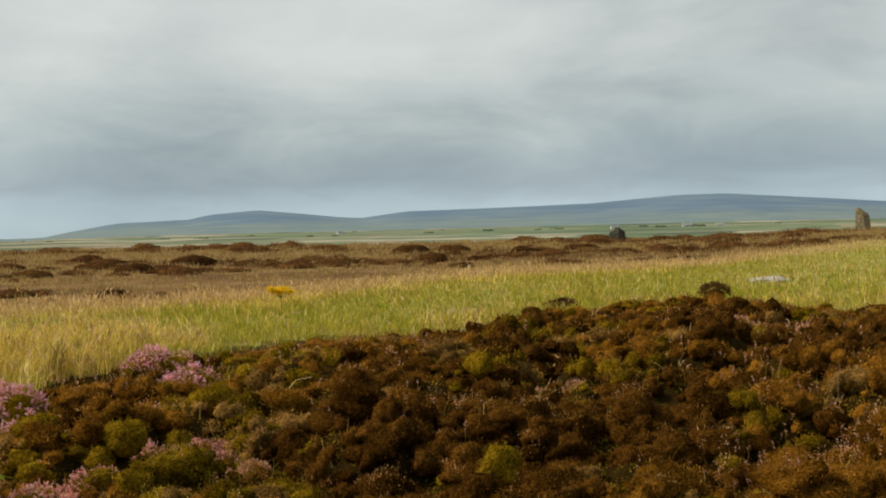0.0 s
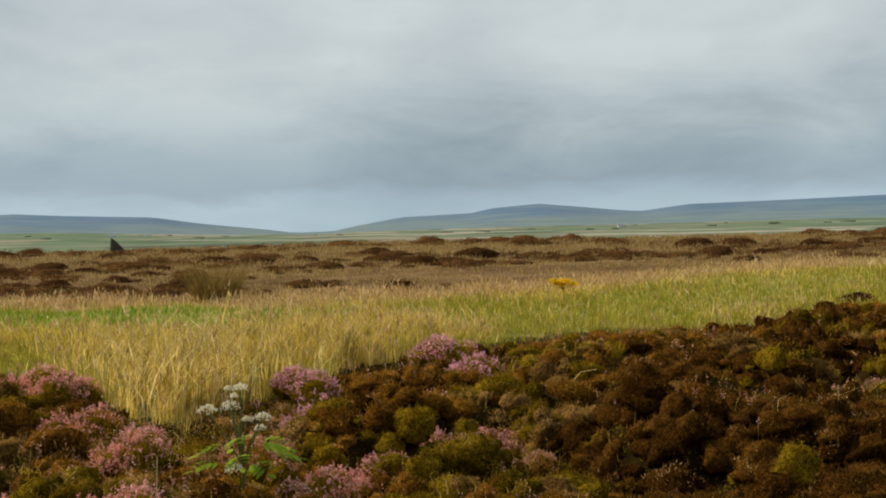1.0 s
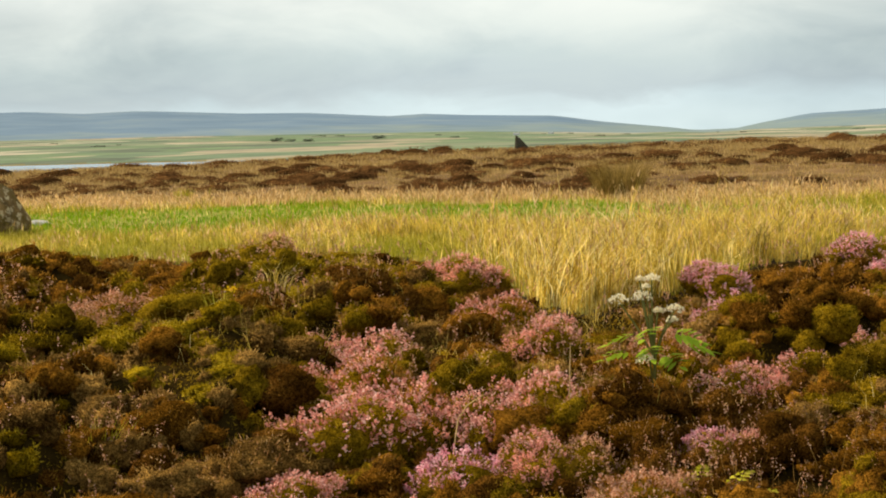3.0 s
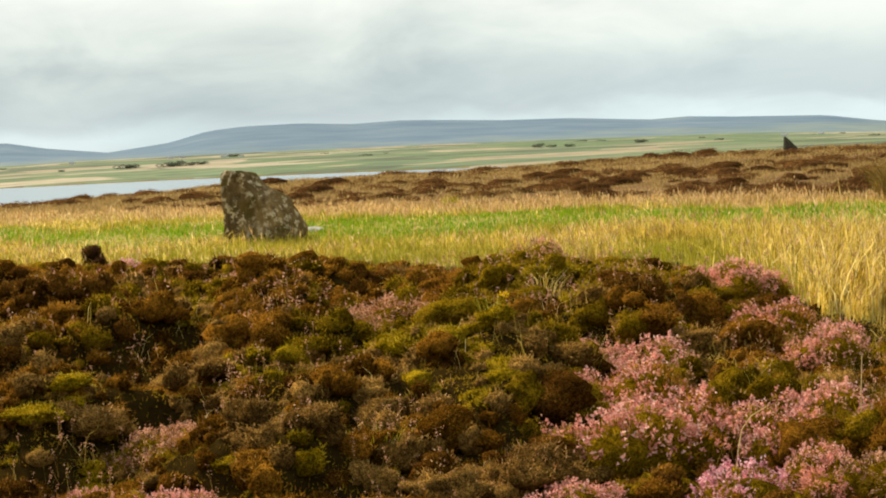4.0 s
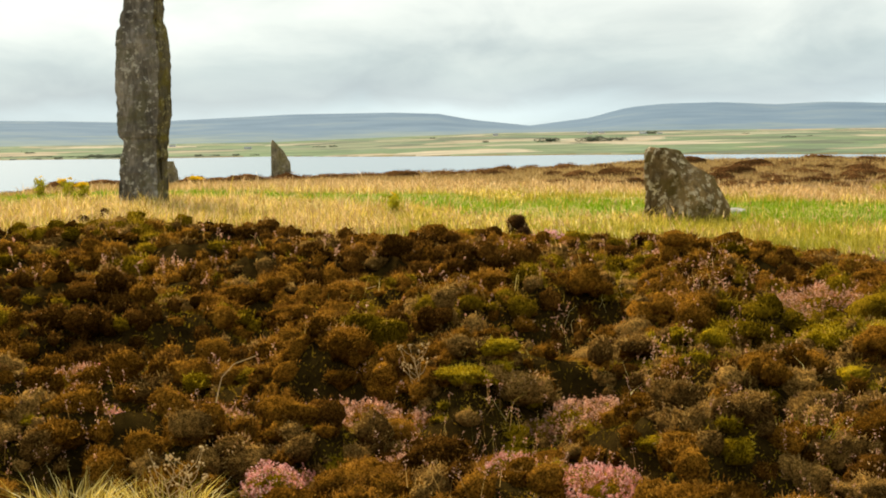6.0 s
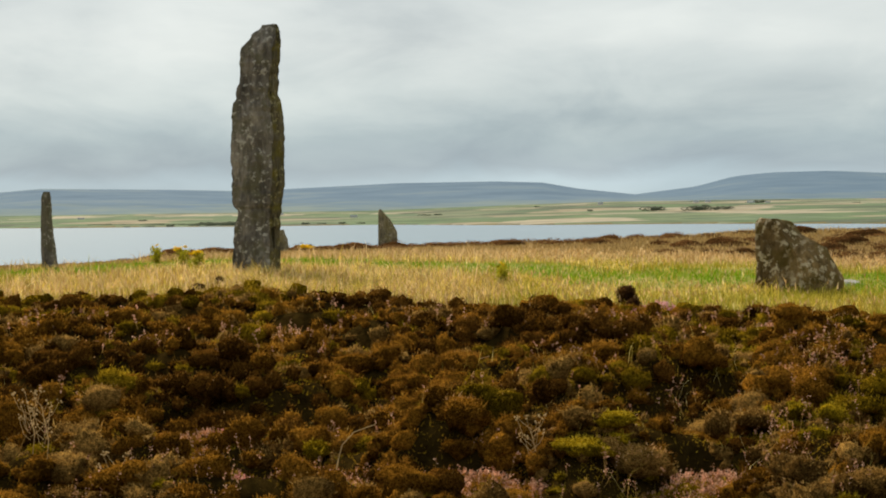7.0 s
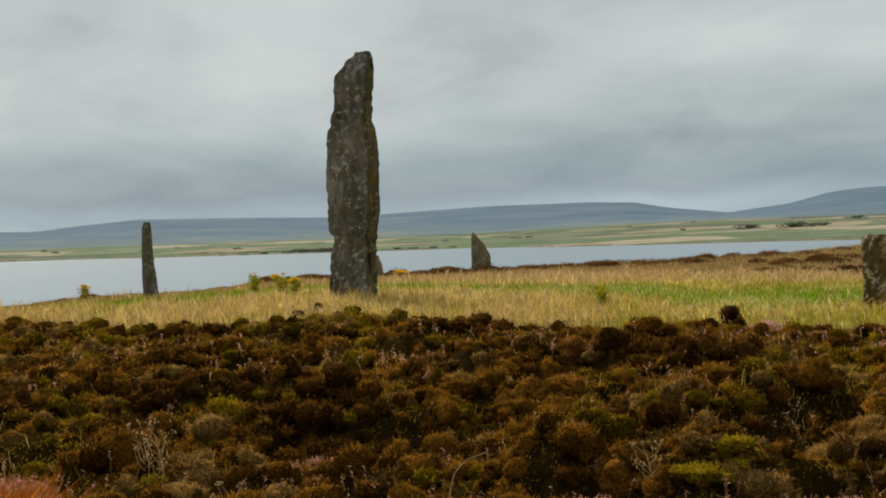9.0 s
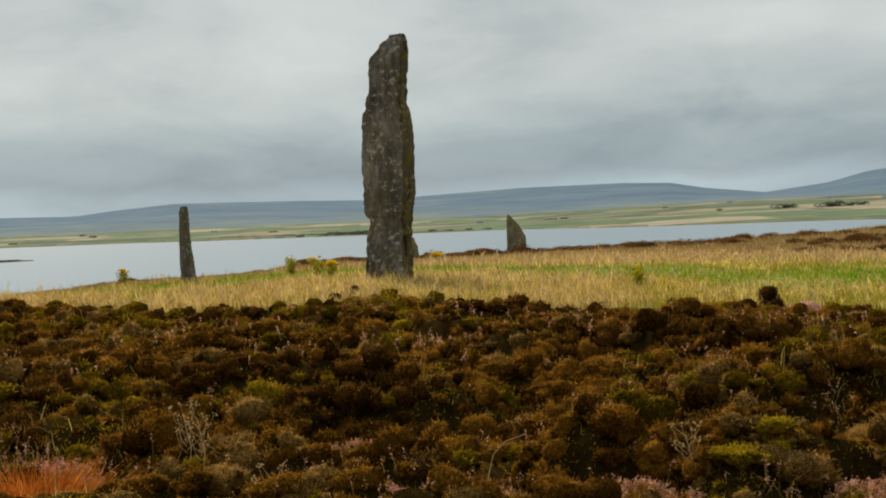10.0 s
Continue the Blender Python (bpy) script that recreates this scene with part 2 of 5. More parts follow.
def tuft_body(name, tones):
    """The close mass of shoots under the outer sprigs; shade between many small tips is in its colour."""
    def build(t, b):
        g = t.nodes.new("ShaderNodeNewGeometry")
        # tones set below those of the sprigs, as shade inside the tuft
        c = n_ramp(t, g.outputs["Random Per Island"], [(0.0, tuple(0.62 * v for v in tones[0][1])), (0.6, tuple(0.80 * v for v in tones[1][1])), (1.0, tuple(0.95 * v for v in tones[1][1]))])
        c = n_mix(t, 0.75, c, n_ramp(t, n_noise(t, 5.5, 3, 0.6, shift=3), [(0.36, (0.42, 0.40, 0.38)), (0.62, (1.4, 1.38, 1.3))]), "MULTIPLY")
        # two finer noises paint the dark gaps where tips shade each other
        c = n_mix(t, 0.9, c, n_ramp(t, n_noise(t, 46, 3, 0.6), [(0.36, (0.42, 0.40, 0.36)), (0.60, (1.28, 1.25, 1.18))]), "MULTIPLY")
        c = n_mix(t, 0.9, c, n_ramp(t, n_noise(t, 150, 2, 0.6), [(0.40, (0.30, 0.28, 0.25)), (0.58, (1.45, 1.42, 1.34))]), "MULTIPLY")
        t.links.new(c, b.inputs["Base Color"])
        n_bump(t, b, n_noise(t, 85, 4, 0.7), 1.0, 0.035)
    return material(name, build, 1.0, 0.0)


M_MOORBODY = tuft_body("body_of_moor_heather", [(0.0, (0.10, 0.050, 0.020)), (0.5, (0.165, 0.085, 0.034))])
M_BODY = [tuft_body("body_of_" + k, HEATHER_TONES[k]) for k in ("brown", "olive", "gold", "grey", "peaty_shaded")]
M_HEATHER = {
    "brown": leafy("brown_heather_sprigs", HEATHER_TONES["brown"], (0.28, 0.125, 0.020), 0.5),
    "olive": leafy("olive_heather_sprigs", HEATHER_TONES["olive"], (0.26, 0.155, 0.018), 0.7),
    "gold": leafy("mossy_gold_sprigs", HEATHER_TONES["gold"], (0.35, 0.27, 0.025), 0.9),
    "grey": leafy("grey_brown_heather_sprigs", HEATHER_TONES["grey"]),
    "peaty_shaded": leafy("dark_peat_brown_shaded_sprigs", HEATHER_TONES["peaty_shaded"]),
    "dusty": leafy("fading_pink_heather_sprigs", HEATHER_TONES["dusty"]),
}
M_BLOOM = leafy("pink_heather_blossom", [(0.0, (0.40, 0.125, 0.105)), (0.35, (0.66, 0.295, 0.255)), (0.75, (0.82, 0.48, 0.43)), (1.0, (0.93, 0.70, 0.63))], (0.72, 0.31, 0.24), 1.1, tone=(0.7, 1.35))
M_BLOOM_P = leafy("purple_heather_blossom", [(0.0, (0.46, 0.14, 0.20)), (0.5, (0.74, 0.36, 0.44)), (1.0, (0.90, 0.61, 0.66))], tone=(0.7, 1.35))
M_BLOOM_T = leafy("faded_salmon_heather_blossom", [(0.0, (0.36, 0.16, 0.09)), (0.5, (0.58, 0.31, 0.20)), (1.0, (0.78, 0.52, 0.38))])
M_STRAW = leafy("golden_straw_grass", [(0.0, (0.34, 0.22, 0.020)), (0.5, (0.72, 0.55, 0.115)), (0.8, (0.88, 0.72, 0.25)), (1.0, (0.97, 0.87, 0.48))], (0.60, 0.46, 0.09), 0.5, through_light=0.38, tone=(0.30, 1.5))
M_GREEN = leafy("fresh_green_grass", [(0.0, (0.06, 0.165, 0.005)), (0.5, (0.135, 0.30, 0.008)), (1.0, (0.25, 0.40, 0.02))], (0.23, 0.33, 0.015), 0.5, through_light=0.42, tone=(0.62, 1.3))
M_LIME = leafy("yellow_green_meadow_grass", [(0.0, (0.23, 0.19, 0.018)), (0.5, (0.40, 0.335, 0.04)), (0.8, (0.54, 0.45, 0.085)), (1.0, (0.72, 0.60, 0.20))], (0.30, 0.31, 0.025), 0.7, through_light=0.42, tone=(0.55, 1.3))
M_TAN = leafy("tan_seed_head_grass", [(0.0, (0.34, 0.205, 0.075)), (0.5, (0.60, 0.405, 0.18)), (1.0, (0.82, 0.625, 0.37))], through_light=0.42, tone=(0.62, 1.3))
M_RUSH = leafy("olive_brown_rush", [(0.0, (0.12, 0.08, 0.02)), (0.5, (0.25, 0.17, 0.045)), (1.0, (0.42, 0.30, 0.10))])
M_FERN = leafy("yellow_green_fern", [(0.0, (0.22, 0.215, 0.01)), (0.5, (0.40, 0.37, 0.025)), (1.0, (0.56, 0.50, 0.07))])
M_LEAF = leafy("bright_hogweed_leaf", [(0.0, (0.17, 0.30, 0.015)), (1.0, (0.36, 0.48, 0.045))], tone=(0.7, 1.2))
M_UMBEL = leafy("cream_umbel_florets", [(0.0, (0.74, 0.67, 0.46)), (1.0, (0.88, 0.83, 0.66))], through_light=0.4, tone=(0.9, 1.2))
M_YELLOW = leafy("yellow_ragwort_florets", [(0.0, (0.60, 0.36, 0.01)), (1.0, (0.86, 0.64, 0.03))], through_light=0.4, tone=(0.9, 1.2))
M_STEM = mottled("green_brown_stem", [(0.3, (0.11, 0.12, 0.03)), (0.7, (0.20, 0.19, 0.06))], 12)
M_DRY = mottled("bleached_dead_stem", [(0.3, (0.58, 0.38, 0.15)), (0.7, (0.80, 0.58, 0.29))], 12)
M_RUST = leafy("rusty_dead_fronds", [(0.0, (0.30, 0.075, 0.010)), (0.5, (0.52, 0.150, 0.020)), (1.0, (0.66, 0.26, 0.045))])
M_DARKTUFT = leafy("dark_peaty_heather", [(0.0, (0.05, 0.025, 0.010)), (1.0, (0.15, 0.075, 0.03))])
M_TREE = leafy("far_shrub_leaves", [(0.0, (0.12, 0.15, 0.115)), (1.0, (0.20, 0.235, 0.175))])
M_WALLW = mottled("whitewashed_farm_wall", [(0.3, (0.60, 0.60, 0.58)), (0.7, (0.76, 0.76, 0.74))], 0.5)
M_ROOF = mottled("slate_farm_roof", [(0.3, (0.26, 0.28, 0.30)), (0.7, (0.34, 0.36, 0.38))], 0.5)

# ---- the lie of the land: height as seen from the viewpoint, by heading (degrees to the left of +y) ----
EYE = 1.62
HEATH_EDGE = ((-30, -21, -18, -12, -9, -1, 5, 9, 10, 13.5, 16, 18, 20, 24.3, 30.5, 34, 40, 46, 54, 58, 61, 66, 68, 70.5, 72, 75, 77, 79.5, 82, 90),
              (-3.3, -3.05, -2.9, -3.25, -3.7, -3.9, -4.45, -4.8, -5.4, -6.1, -6.6, -6.3, -5.3, -4.4, -3.95, -4.25, -3.75, -3.6, -3.5, -3.4, -3.15, -2.9, -2.98, -3.0, -2.98, -2.98, -2.85, -2.72, -2.48, -2.45))
MEADOW_EDGE = ((-30, -25, -18, -9, -1, 6, 13, 18, 25, 33, 40, 47, 55, 64, 68, 75, 82),
               (-0.95, -0.95, -1.65, -1.85, -2.4, -2.7, -2.75, -2.72, -2.5, -2.38, -2.2, -1.95, -1.75, -1.75, -1.8, -2.1, -2.45))
MOOR_EDGE = ((-30, -22.8, -18, -4, 3, 12, 18, 24, 28, 33, 40, 44.5, 46, 50, 55, 60, 64, 69, 70.4, 72.5, 77, 79.5, 82),
             (-0.53, -0.54, -0.73, -0.68, -0.63, -0.58, -0.66, -0.7, -0.75, -0.92, -0.95, -0.98, -1.15, -1.27, -1.36, -1.5, -1.55, -1.5, -1.8, -1.98, -1.9, -2.16, -2.32))
MOOR_REACH = ((-30, 30, 46, 60, 70, 85), (125, 125, 90, 66, 52, 44))
SHORE = ((10, 33, 40, 47, 52, 56, 60, 66, 72, 82), (-0.85, -0.85, -0.76, -0.69, -0.67, -0.63, -0.56, -0.55, -0.5, -0.42))
FARM_TOP = ((-30, 0, 15, 22, 35, 50, 60, 80), (-0.2, -0.2, -0.22, 0.05, 0.22, 0.3, 0.02, 0.0))
HILLS = ((-32, -25.3, -22.6, -18.7, -16.7, -13, -9.3, -4.9, -2.9, -2, -0.2, 1.6, 3.8, 4.3, 7.6, 9.6, 10.6, 12.3, 13.4, 16.3, 18.3, 22, 24, 25.6, 29.1, 32, 35.2, 36.4, 38.6, 40.8, 43.3, 44.8, 46.4, 49, 51.4, 53, 55, 57, 59.4, 62, 66, 69, 74.5, 77.3, 78.7, 81.7),
         (0.5, 0.56, 0.78, 1.08, 1.06, 0.79, 0.71, 0.64, 0.39, 0.45, 0.65, 0.83, 0.67, 0.5, 0.39, 0.06, -0.14, -0.16, 0.0, 0.34, 0.66, 0.8, 0.92, 0.87, 1.12, 1.18, 1.35, 1.40, 1.34, 1.48, 1.46, 1.33, 0.92, 0.62, 0.9, 1.2, 1.28, 1.27, 1.26, 1.15, 0.99, 1.08, 1.17, 0.93, 0.77, 0.82))
LOCH = -9.0


def table(tab, az):
    return np.interp(az, tab[0], tab[1])


def tand(a):
    return np.tan(np.radians(a))


def edge_a(az):
    return 1.02 / -tand(table(HEATH_EDGE, az))


def edge_c(az):
    return table(MOOR_REACH, az)


def edge_b(az):
    return np.minimum(np.maximum(1.08 / -tand(table(MEADOW_EDGE, az)), edge_a(az) + 4), edge_c(az) - 6)


def ground_z(az, r):
    """Height of the open ground, by heading and distance."""
    az, r = np.asarray(az, float), np.asarray(r, float)
    ra, rb, rc = edge_a(az), edge_b(az), edge_c(az)
    zb = np.minimum(EYE + rb * tand(table(MEADOW_EDGE, az)) - 0.06, 0.56)
    zc = EYE + rc * tand(table(MOOR_EDGE, az)) - 0.17
    rs = (EYE - LOCH) / -tand(table(SHORE, az))
    rf, rh = 2300.0, 3700.0
    hill = table(HILLS, az)
    zf = EYE + rf * tand(np.minimum(table(FARM_TOP, az), hill - 0.12))
    zh = EYE + rh * tand(hill)
    wet = np.clip((az - 29) / 4, 0, 1)
    stops = [(0 * r, 0.0 * r), (5 + 0 * r, 0.04 + 0 * r), (ra, 0.40 + 0 * r), (rb, zb), (rc, zc), (rc + 40, zc - 2.2), (rc + 190, LOCH - 1.5 + 0 * r),
             (rs - 60, LOCH - 1.2 * wet + 0.2 * (1 - wet)), (rs, LOCH + 0.02 + 0 * r), (rs + 25, LOCH + 0.9 + 0 * r), (rf + 0 * r, zf), (rh + 0 * r, zh), (4700 + 0 * r, zh - 60)]
    z = 0.0 * r
    for (r0, z0), (r1, z1) in zip(stops, stops[1:]):
        u = np.clip((r - r0) / (r1 - r0), 0, 1)
        z = np.where(r >= r0, z0 + (z1 - z0) * u, z)
    return z


def lattice(x, y, seed):
    h = (x.astype(np.int64) * 374761393 + y.astype(np.int64) * 668265263 + seed * 974634777) & 0xFFFFFFFF
    h = ((h ^ (h >> 13)) * 1274126177) & 0xFFFFFFFF
    return ((h ^ (h >> 16)) & 0xFFFF) / 65535.0


def smooth_noise(x, y, size, seed, octaves=2):
    """Soft noise of about 0 to 1 over the plan."""
    out, amp, total = 0.0, 1.0, 0.0
    for k in range(octaves):
        u, v = x / size * 2 ** k, y / size * 2 ** k
        i, j = np.floor(u), np.floor(v)
        f, g = u - i, v - j
        f, g = f * f * (3 - 2 * f), g * g * (3 - 2 * g)
        a, b = lattice(i, j, seed + k), lattice(i + 1, j, seed + k)
        c, d = lattice(i, j + 1, seed + k), lattice(i + 1, j + 1, seed + k)
        out = out + amp * (a + (b - a) * f + (c - a) * g + (a - b - c + d) * f * g)
        total += amp
        amp *= 0.5
    return out / total


def plan(az, r):
    a = np.radians(az)
    return -np.sin(a) * r, np.cos(a) * r


def spot(az, el, above=0.0):
    """The place on the ground, `above` metres over it, that lies at this heading and elevation."""
    r = np.geomspace(4, 140, 700)
    e = np.degrees(np.arctan2(ground_z(az + 0 * r, r) + above - EYE, r))
    i = int(np.argmax(e > el))
    x, y = plan(az, r[i])
    return float(x), float(y), float(ground_z(az, r[i])), float(r[i])


# ---- mesh helpers ----
def mesh_from(name, verts, faces, mats, slots=None, smooth=False):
    me = bpy.data.meshes.new(name)
    verts, faces = np.asarray(verts, np.float32), np.asarray(faces, np.int32)
    me.vertices.add(len(verts))
    me.vertices.foreach_set("co", verts.ravel())
    n = faces.shape[1]
    me.loops.add(faces.size)
    me.loops.foreach_set("vertex_index", faces.ravel())
    me.polygons.add(len(faces))
    me.polygons.foreach_set("loop_start", np.arange(0, faces.size, n, dtype=np.int32))
    me.polygons.foreach_set("loop_total", np.full(len(faces), n, np.int32))
    for m in mats if isinstance(mats, (list, tuple)) else [mats]:
        me.materials.append(m)
    if slots is not None:
        me.polygons.foreach_set("material_index", np.asarray(slots, np.int32))
    me.polygons.foreach_set("use_smooth", np.full(len(faces), smooth))
    me.update(calc_edges=True)
    me.validate()
    return me


def part(name, data, mat, parent, label=""):
    """Links a bmesh or a mesh as one object under a thing or a part."""
    if isinstance(data, bmesh.types.BMesh):
        me = bpy.data.meshes.new(name)
        data.to_mesh(me)
        data.free()
    else:
        me = data
    if mat is not None and not me.materials:
        me.materials.append(mat)
    ob = new(name, me)
    ob.parent = parent
    return tagged(ob, label)


def grid_faces(rows, cols):
    i = np.arange(rows - 1)[:, None] * cols + np.arange(cols - 1)[None, :]
    return np.stack([i, i + 1, i + cols + 1, i + cols], -1).reshape(-1, 4)


def unit(v):
    return v / np.maximum(np.linalg.norm(v, axis=-1, keepdims=True), 1e-9)


def kites(base, way, length, width, rng, side=None):
    """Small pointed leaves, one triangle each."""
    if side is None:
        side = np.cross(way, rng.normal(size=base.shape))
    side = unit(side) * width[:, None] / 2
    v = np.stack([base - side, base + side, base + way * length[:, None]], 1).reshape(-1, 3)
    f = np.arange(len(v)).reshape(-1, 3)
    return v, f


def blades(base, way, length, width, bend, rng):
    """Grass blades that bow over: three triangles each."""
    side = unit(np.cross(way, rng.normal(size=base.shape) * (1, 1, 0.1))) * width[:, None] / 2
    mid = base + way * (length * 0.55)[:, None]
    tip = base + way * length[:, None] + bend
    v = np.stack([base - side, base + side, mid + side * 0.8, mid - side * 0.8, tip], 1).reshape(-1, 3)
    k = np.arange(len(base))[:, None] * 5
    f = np.concatenate([k + [0, 1, 2], k + [0, 2, 3], k + [3, 2, 4]], 0)
    return v, f


def tube(bm, points, r0, r1, sides=5):
    """A tapering stem along the points."""
    rings = []
    for i, p in enumerate(points):
        p = Vector(p)
        d = (Vector(points[min(i + 1, len(points) - 1)]) - Vector(points[max(i - 1, 0)])).normalized()
        q = d.to_track_quat("Z", "Y")
        rad = r0 + (r1 - r0) * i / (len(points) - 1)
        rings.append([bm.verts.new(p + q @ Vector((math.cos(a) * rad, math.sin(a) * rad, 0))) for a in (k * 2 * math.pi / sides for k in range(sides))])
    for a, b in zip(rings, rings[1:]):
        for k in range(sides):
            bm.faces.new((a[k], a[(k + 1) % sides], b[(k + 1) % sides], b[k]))
    bm.faces.new(rings[-1])
    bm.faces.new(rings[0][::-1])


# ---- ground: one sheet to the horizon ----
az_g = np.concatenate([np.arange(-40, 96, 0.5), np.arange(96, 320.1, 4.0)])
r_g = np.concatenate([[0.01, 0.5], np.geomspace(1.5, 140, 120), np.geomspace(146, 700, 30), np.geomspace(715, 2250, 60), np.geomspace(2300, 4700, 46)])
AZ, R = np.meshgrid(az_g, r_g, indexing="ij")
AZt = np.where(AZ > 200, AZ - 360, AZ)
X, Y = plan(AZ, R)
Z = ground_z(AZt, R)
Z = Z + np.where(R < 150, 0.06 * (smooth_noise(X, Y, 3.0, 5) - 0.5), 0)
Z = Z + np.where((R > 1000) & (R < 2250), 5.0 * (smooth_noise(X, Y, 260, 6, 3) - 0.5) * np.clip((R - 1000) / 400, 0, 1), 0)
Z = Z + np.where(R >= 2300, 7.0 * (smooth_noise(X, Y, 420, 7, 3) - 0.5) * np.clip((R - 2300) / 500, 0, 1) * np.clip((3700 - R) / 600, 0.12, 1), 0)
g_faces = grid_faces(len(az_g), len(r_g))
azc = (AZt[:-1, :-1]).ravel()
rc_ = ((R[:-1, :-1] + R[:-1, 1:]) / 2).ravel()
slot = np.full(len(g_faces), 3)
slot[rc_ < edge_a(azc)] = 0
slot[rc_ < 3.5] = 2
slot[(rc_ >= edge_a(azc)) & (rc_ < edge_b(azc))] = 1
slot[(rc_ >= edge_b(azc)) & (rc_ < edge_c(azc) + 45)] = 2
slot[((AZ[:-1, :-1].ravel() < -31) | (AZ[:-1, :-1].ravel() > 88)) & (rc_ < 160)] = 2
slot[rc_ >= 700] = 4
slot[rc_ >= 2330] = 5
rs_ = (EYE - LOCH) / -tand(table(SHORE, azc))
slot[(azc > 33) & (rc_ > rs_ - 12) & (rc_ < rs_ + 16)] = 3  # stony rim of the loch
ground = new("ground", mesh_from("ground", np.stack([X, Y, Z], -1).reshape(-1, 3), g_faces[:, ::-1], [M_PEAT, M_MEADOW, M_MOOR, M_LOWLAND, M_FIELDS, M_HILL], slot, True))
tagged(ground, "heath, meadow, moor and farmland rolling to haze-blue hills", "ground", kind="structure")

# ---- the loch ----
w_az = np.arange(27, 112, 1.0)
w_r = np.geomspace(90, 1900, 40)
WA, WR = np.meshgrid(w_az, w_r, indexing="ij")
WX, WY = plan(WA, WR)
water = new("water", mesh_from("water", np.stack([WX, WY, 0 * WX + LOCH], -1).reshape(-1, 3), grid_faces(len(w_az), len(w_r))[:, ::-1], M_WATER))
tagged(water, "pale grey rippled loch water under cloud", "water", kind="structure")

# ---- flowering clumps: heading, elevation, width ----
PINK_CLUMPS = ((24.78, -8.94, 0.55), (25.37, -10.14, 0.6), (25.4, -11.93, 0.62), (23.18, -11.23, 0.55), (20.79, -11.22, 0.42), (28.27, -14.14, 0.34), (17.43, -8.13, 0.46), (19.52, -7.24, 0.5),
                   (17.35, -10.61, 0.46), (18.08, -12.69, 0.36), (21.68, -5.54, 0.55), (28.21, -8.45, 0.36), (23.3, -15.2, 0.3), (49.74, -12.67, 0.24), (45.05, -13.63, 0.32), (40.48, -7.48, 0.42), (67.23, -8.82, 0.3),
                   (69.28, -9.58, 0.28), (80.65, -8.7, 0.3), (6.77, -9.85, 0.42), (2.43, -8.53, 0.4), (8.94, -12.36, 0.28),
                   (46.33, -13.41, 0.32), (60.00, -13.30, 0.34), (45.60, -14.03, 0.36), (66.97, -11.16, 0.42), (4.58, -8.77, 0.38), (9.04, -10.23, 0.42))
PURPLE_CLUMPS = ((20.97, -13.7, 0.50), (4.9, -4.87, 0.62), (3.05, -5.66, 0.6), (8.84, -7.26, 0.42), (48.05, -4.14, 0.6), (10.22, -5.96, 0.5), (11.16, -5.66, 0.45),
                   (10.29, -7.37, 0.45), (10.24, -12.29, 0.35))
TAN_CLUMPS = ((15.6, -12.78, 0.34), (36.67, -6.57, 0.6), (45.85, -10.88, 0.36), (28.8, -11.75, 0.3), (36.16, -8.67, 0.4), (11.37, -14.04, 0.3), (45.62, -11.28, 0.3), (54.5, -12.79, 0.3),
                   (68.02, -8.72, 0.34), (67.76, -10.36, 0.34), (63.17, -10.39, 0.3), (45.25, -10.98, 0.36), (77.57, -6.88, 0.34), (70.18, -3.39, 0.5), (62.65, -10.78, 0.36), (-23.56, -4.36, 0.6),
                   (-20.39, -4.07, 0.55), (-13.88, -6.41, 0.4), (-16.47, -10.97, 0.36), (-17.68, -8.24, 0.3), (-20.78, -6.77, 0.36))
FADED_CLUMPS = ((4.81, -7.15, 0.5), (-0.11, -9.11, 0.3), (69.98, -10.92, 0.34), (43.52, -4.94, 0.5), (38.19, -8.78, 0.4), (12.83, -8.67, 0.5), (12.71, -14.57, 0.45), (32.58, -5.28, 0.5),
                   (30.04, -4.28, 0.6), (46.89, -11.11, 0.42), (38.16, -6.76, 0.45), (56.94, -10.83, 0.38), (55.58, -13.09, 0.3), (64.44, -10.34, 0.35), (55.78, -11.07, 0.45), (79.64, -9.18, 0.35),
                   (69.69, -5.42, 0.35), (6.51, -7.47, 0.5), (-12.23, -6.7, 0.35), (-18.49, -7.04, 0.4), (-11.64, -11.11, 0.4))
CLUMP_PLAN = [("pink", *c) for c in PINK_CLUMPS] + [("purple", *c) for c in PURPLE_CLUMPS] + [("tan", *c) for c in TAN_CLUMPS + FADED_CLUMPS]
CLUMP_SPOTS = np.array([(*spot(az, el, 0.30)[:2], wd) for _, az, el, wd in CLUMP_PLAN] + [(*spot(az, el)[:2], wd) for az, el, wd in ((12.93, -12.12, 0.8), (10.6, -17.6, 0.7), (13.03, -18.8, 0.7), (8.93, -17.8, 0.7))]
                       + [(*spot(az, el, 0.3)[:2], 0.8) for az, el in ((81.39, -10.06), (68.36, -14.08), (64.65, -14.56))])

# ---- near heather: a body of low mounds, and the sprigs that cover it ----
rng = np.random.default_rng(11)
H_AZ = np.arange(-30, 87.01, 0.4)
H_N = 130
hs = np.linspace(0, 1, H_N)
h_edge = edge_a(H_AZ) * 0.995
HA = np.repeat(H_AZ[:, None], H_N, 1)
HR = 3.75 * (h_edge[:, None] / 3.75) ** hs[None, :]
HX, HY = plan(HA, HR)


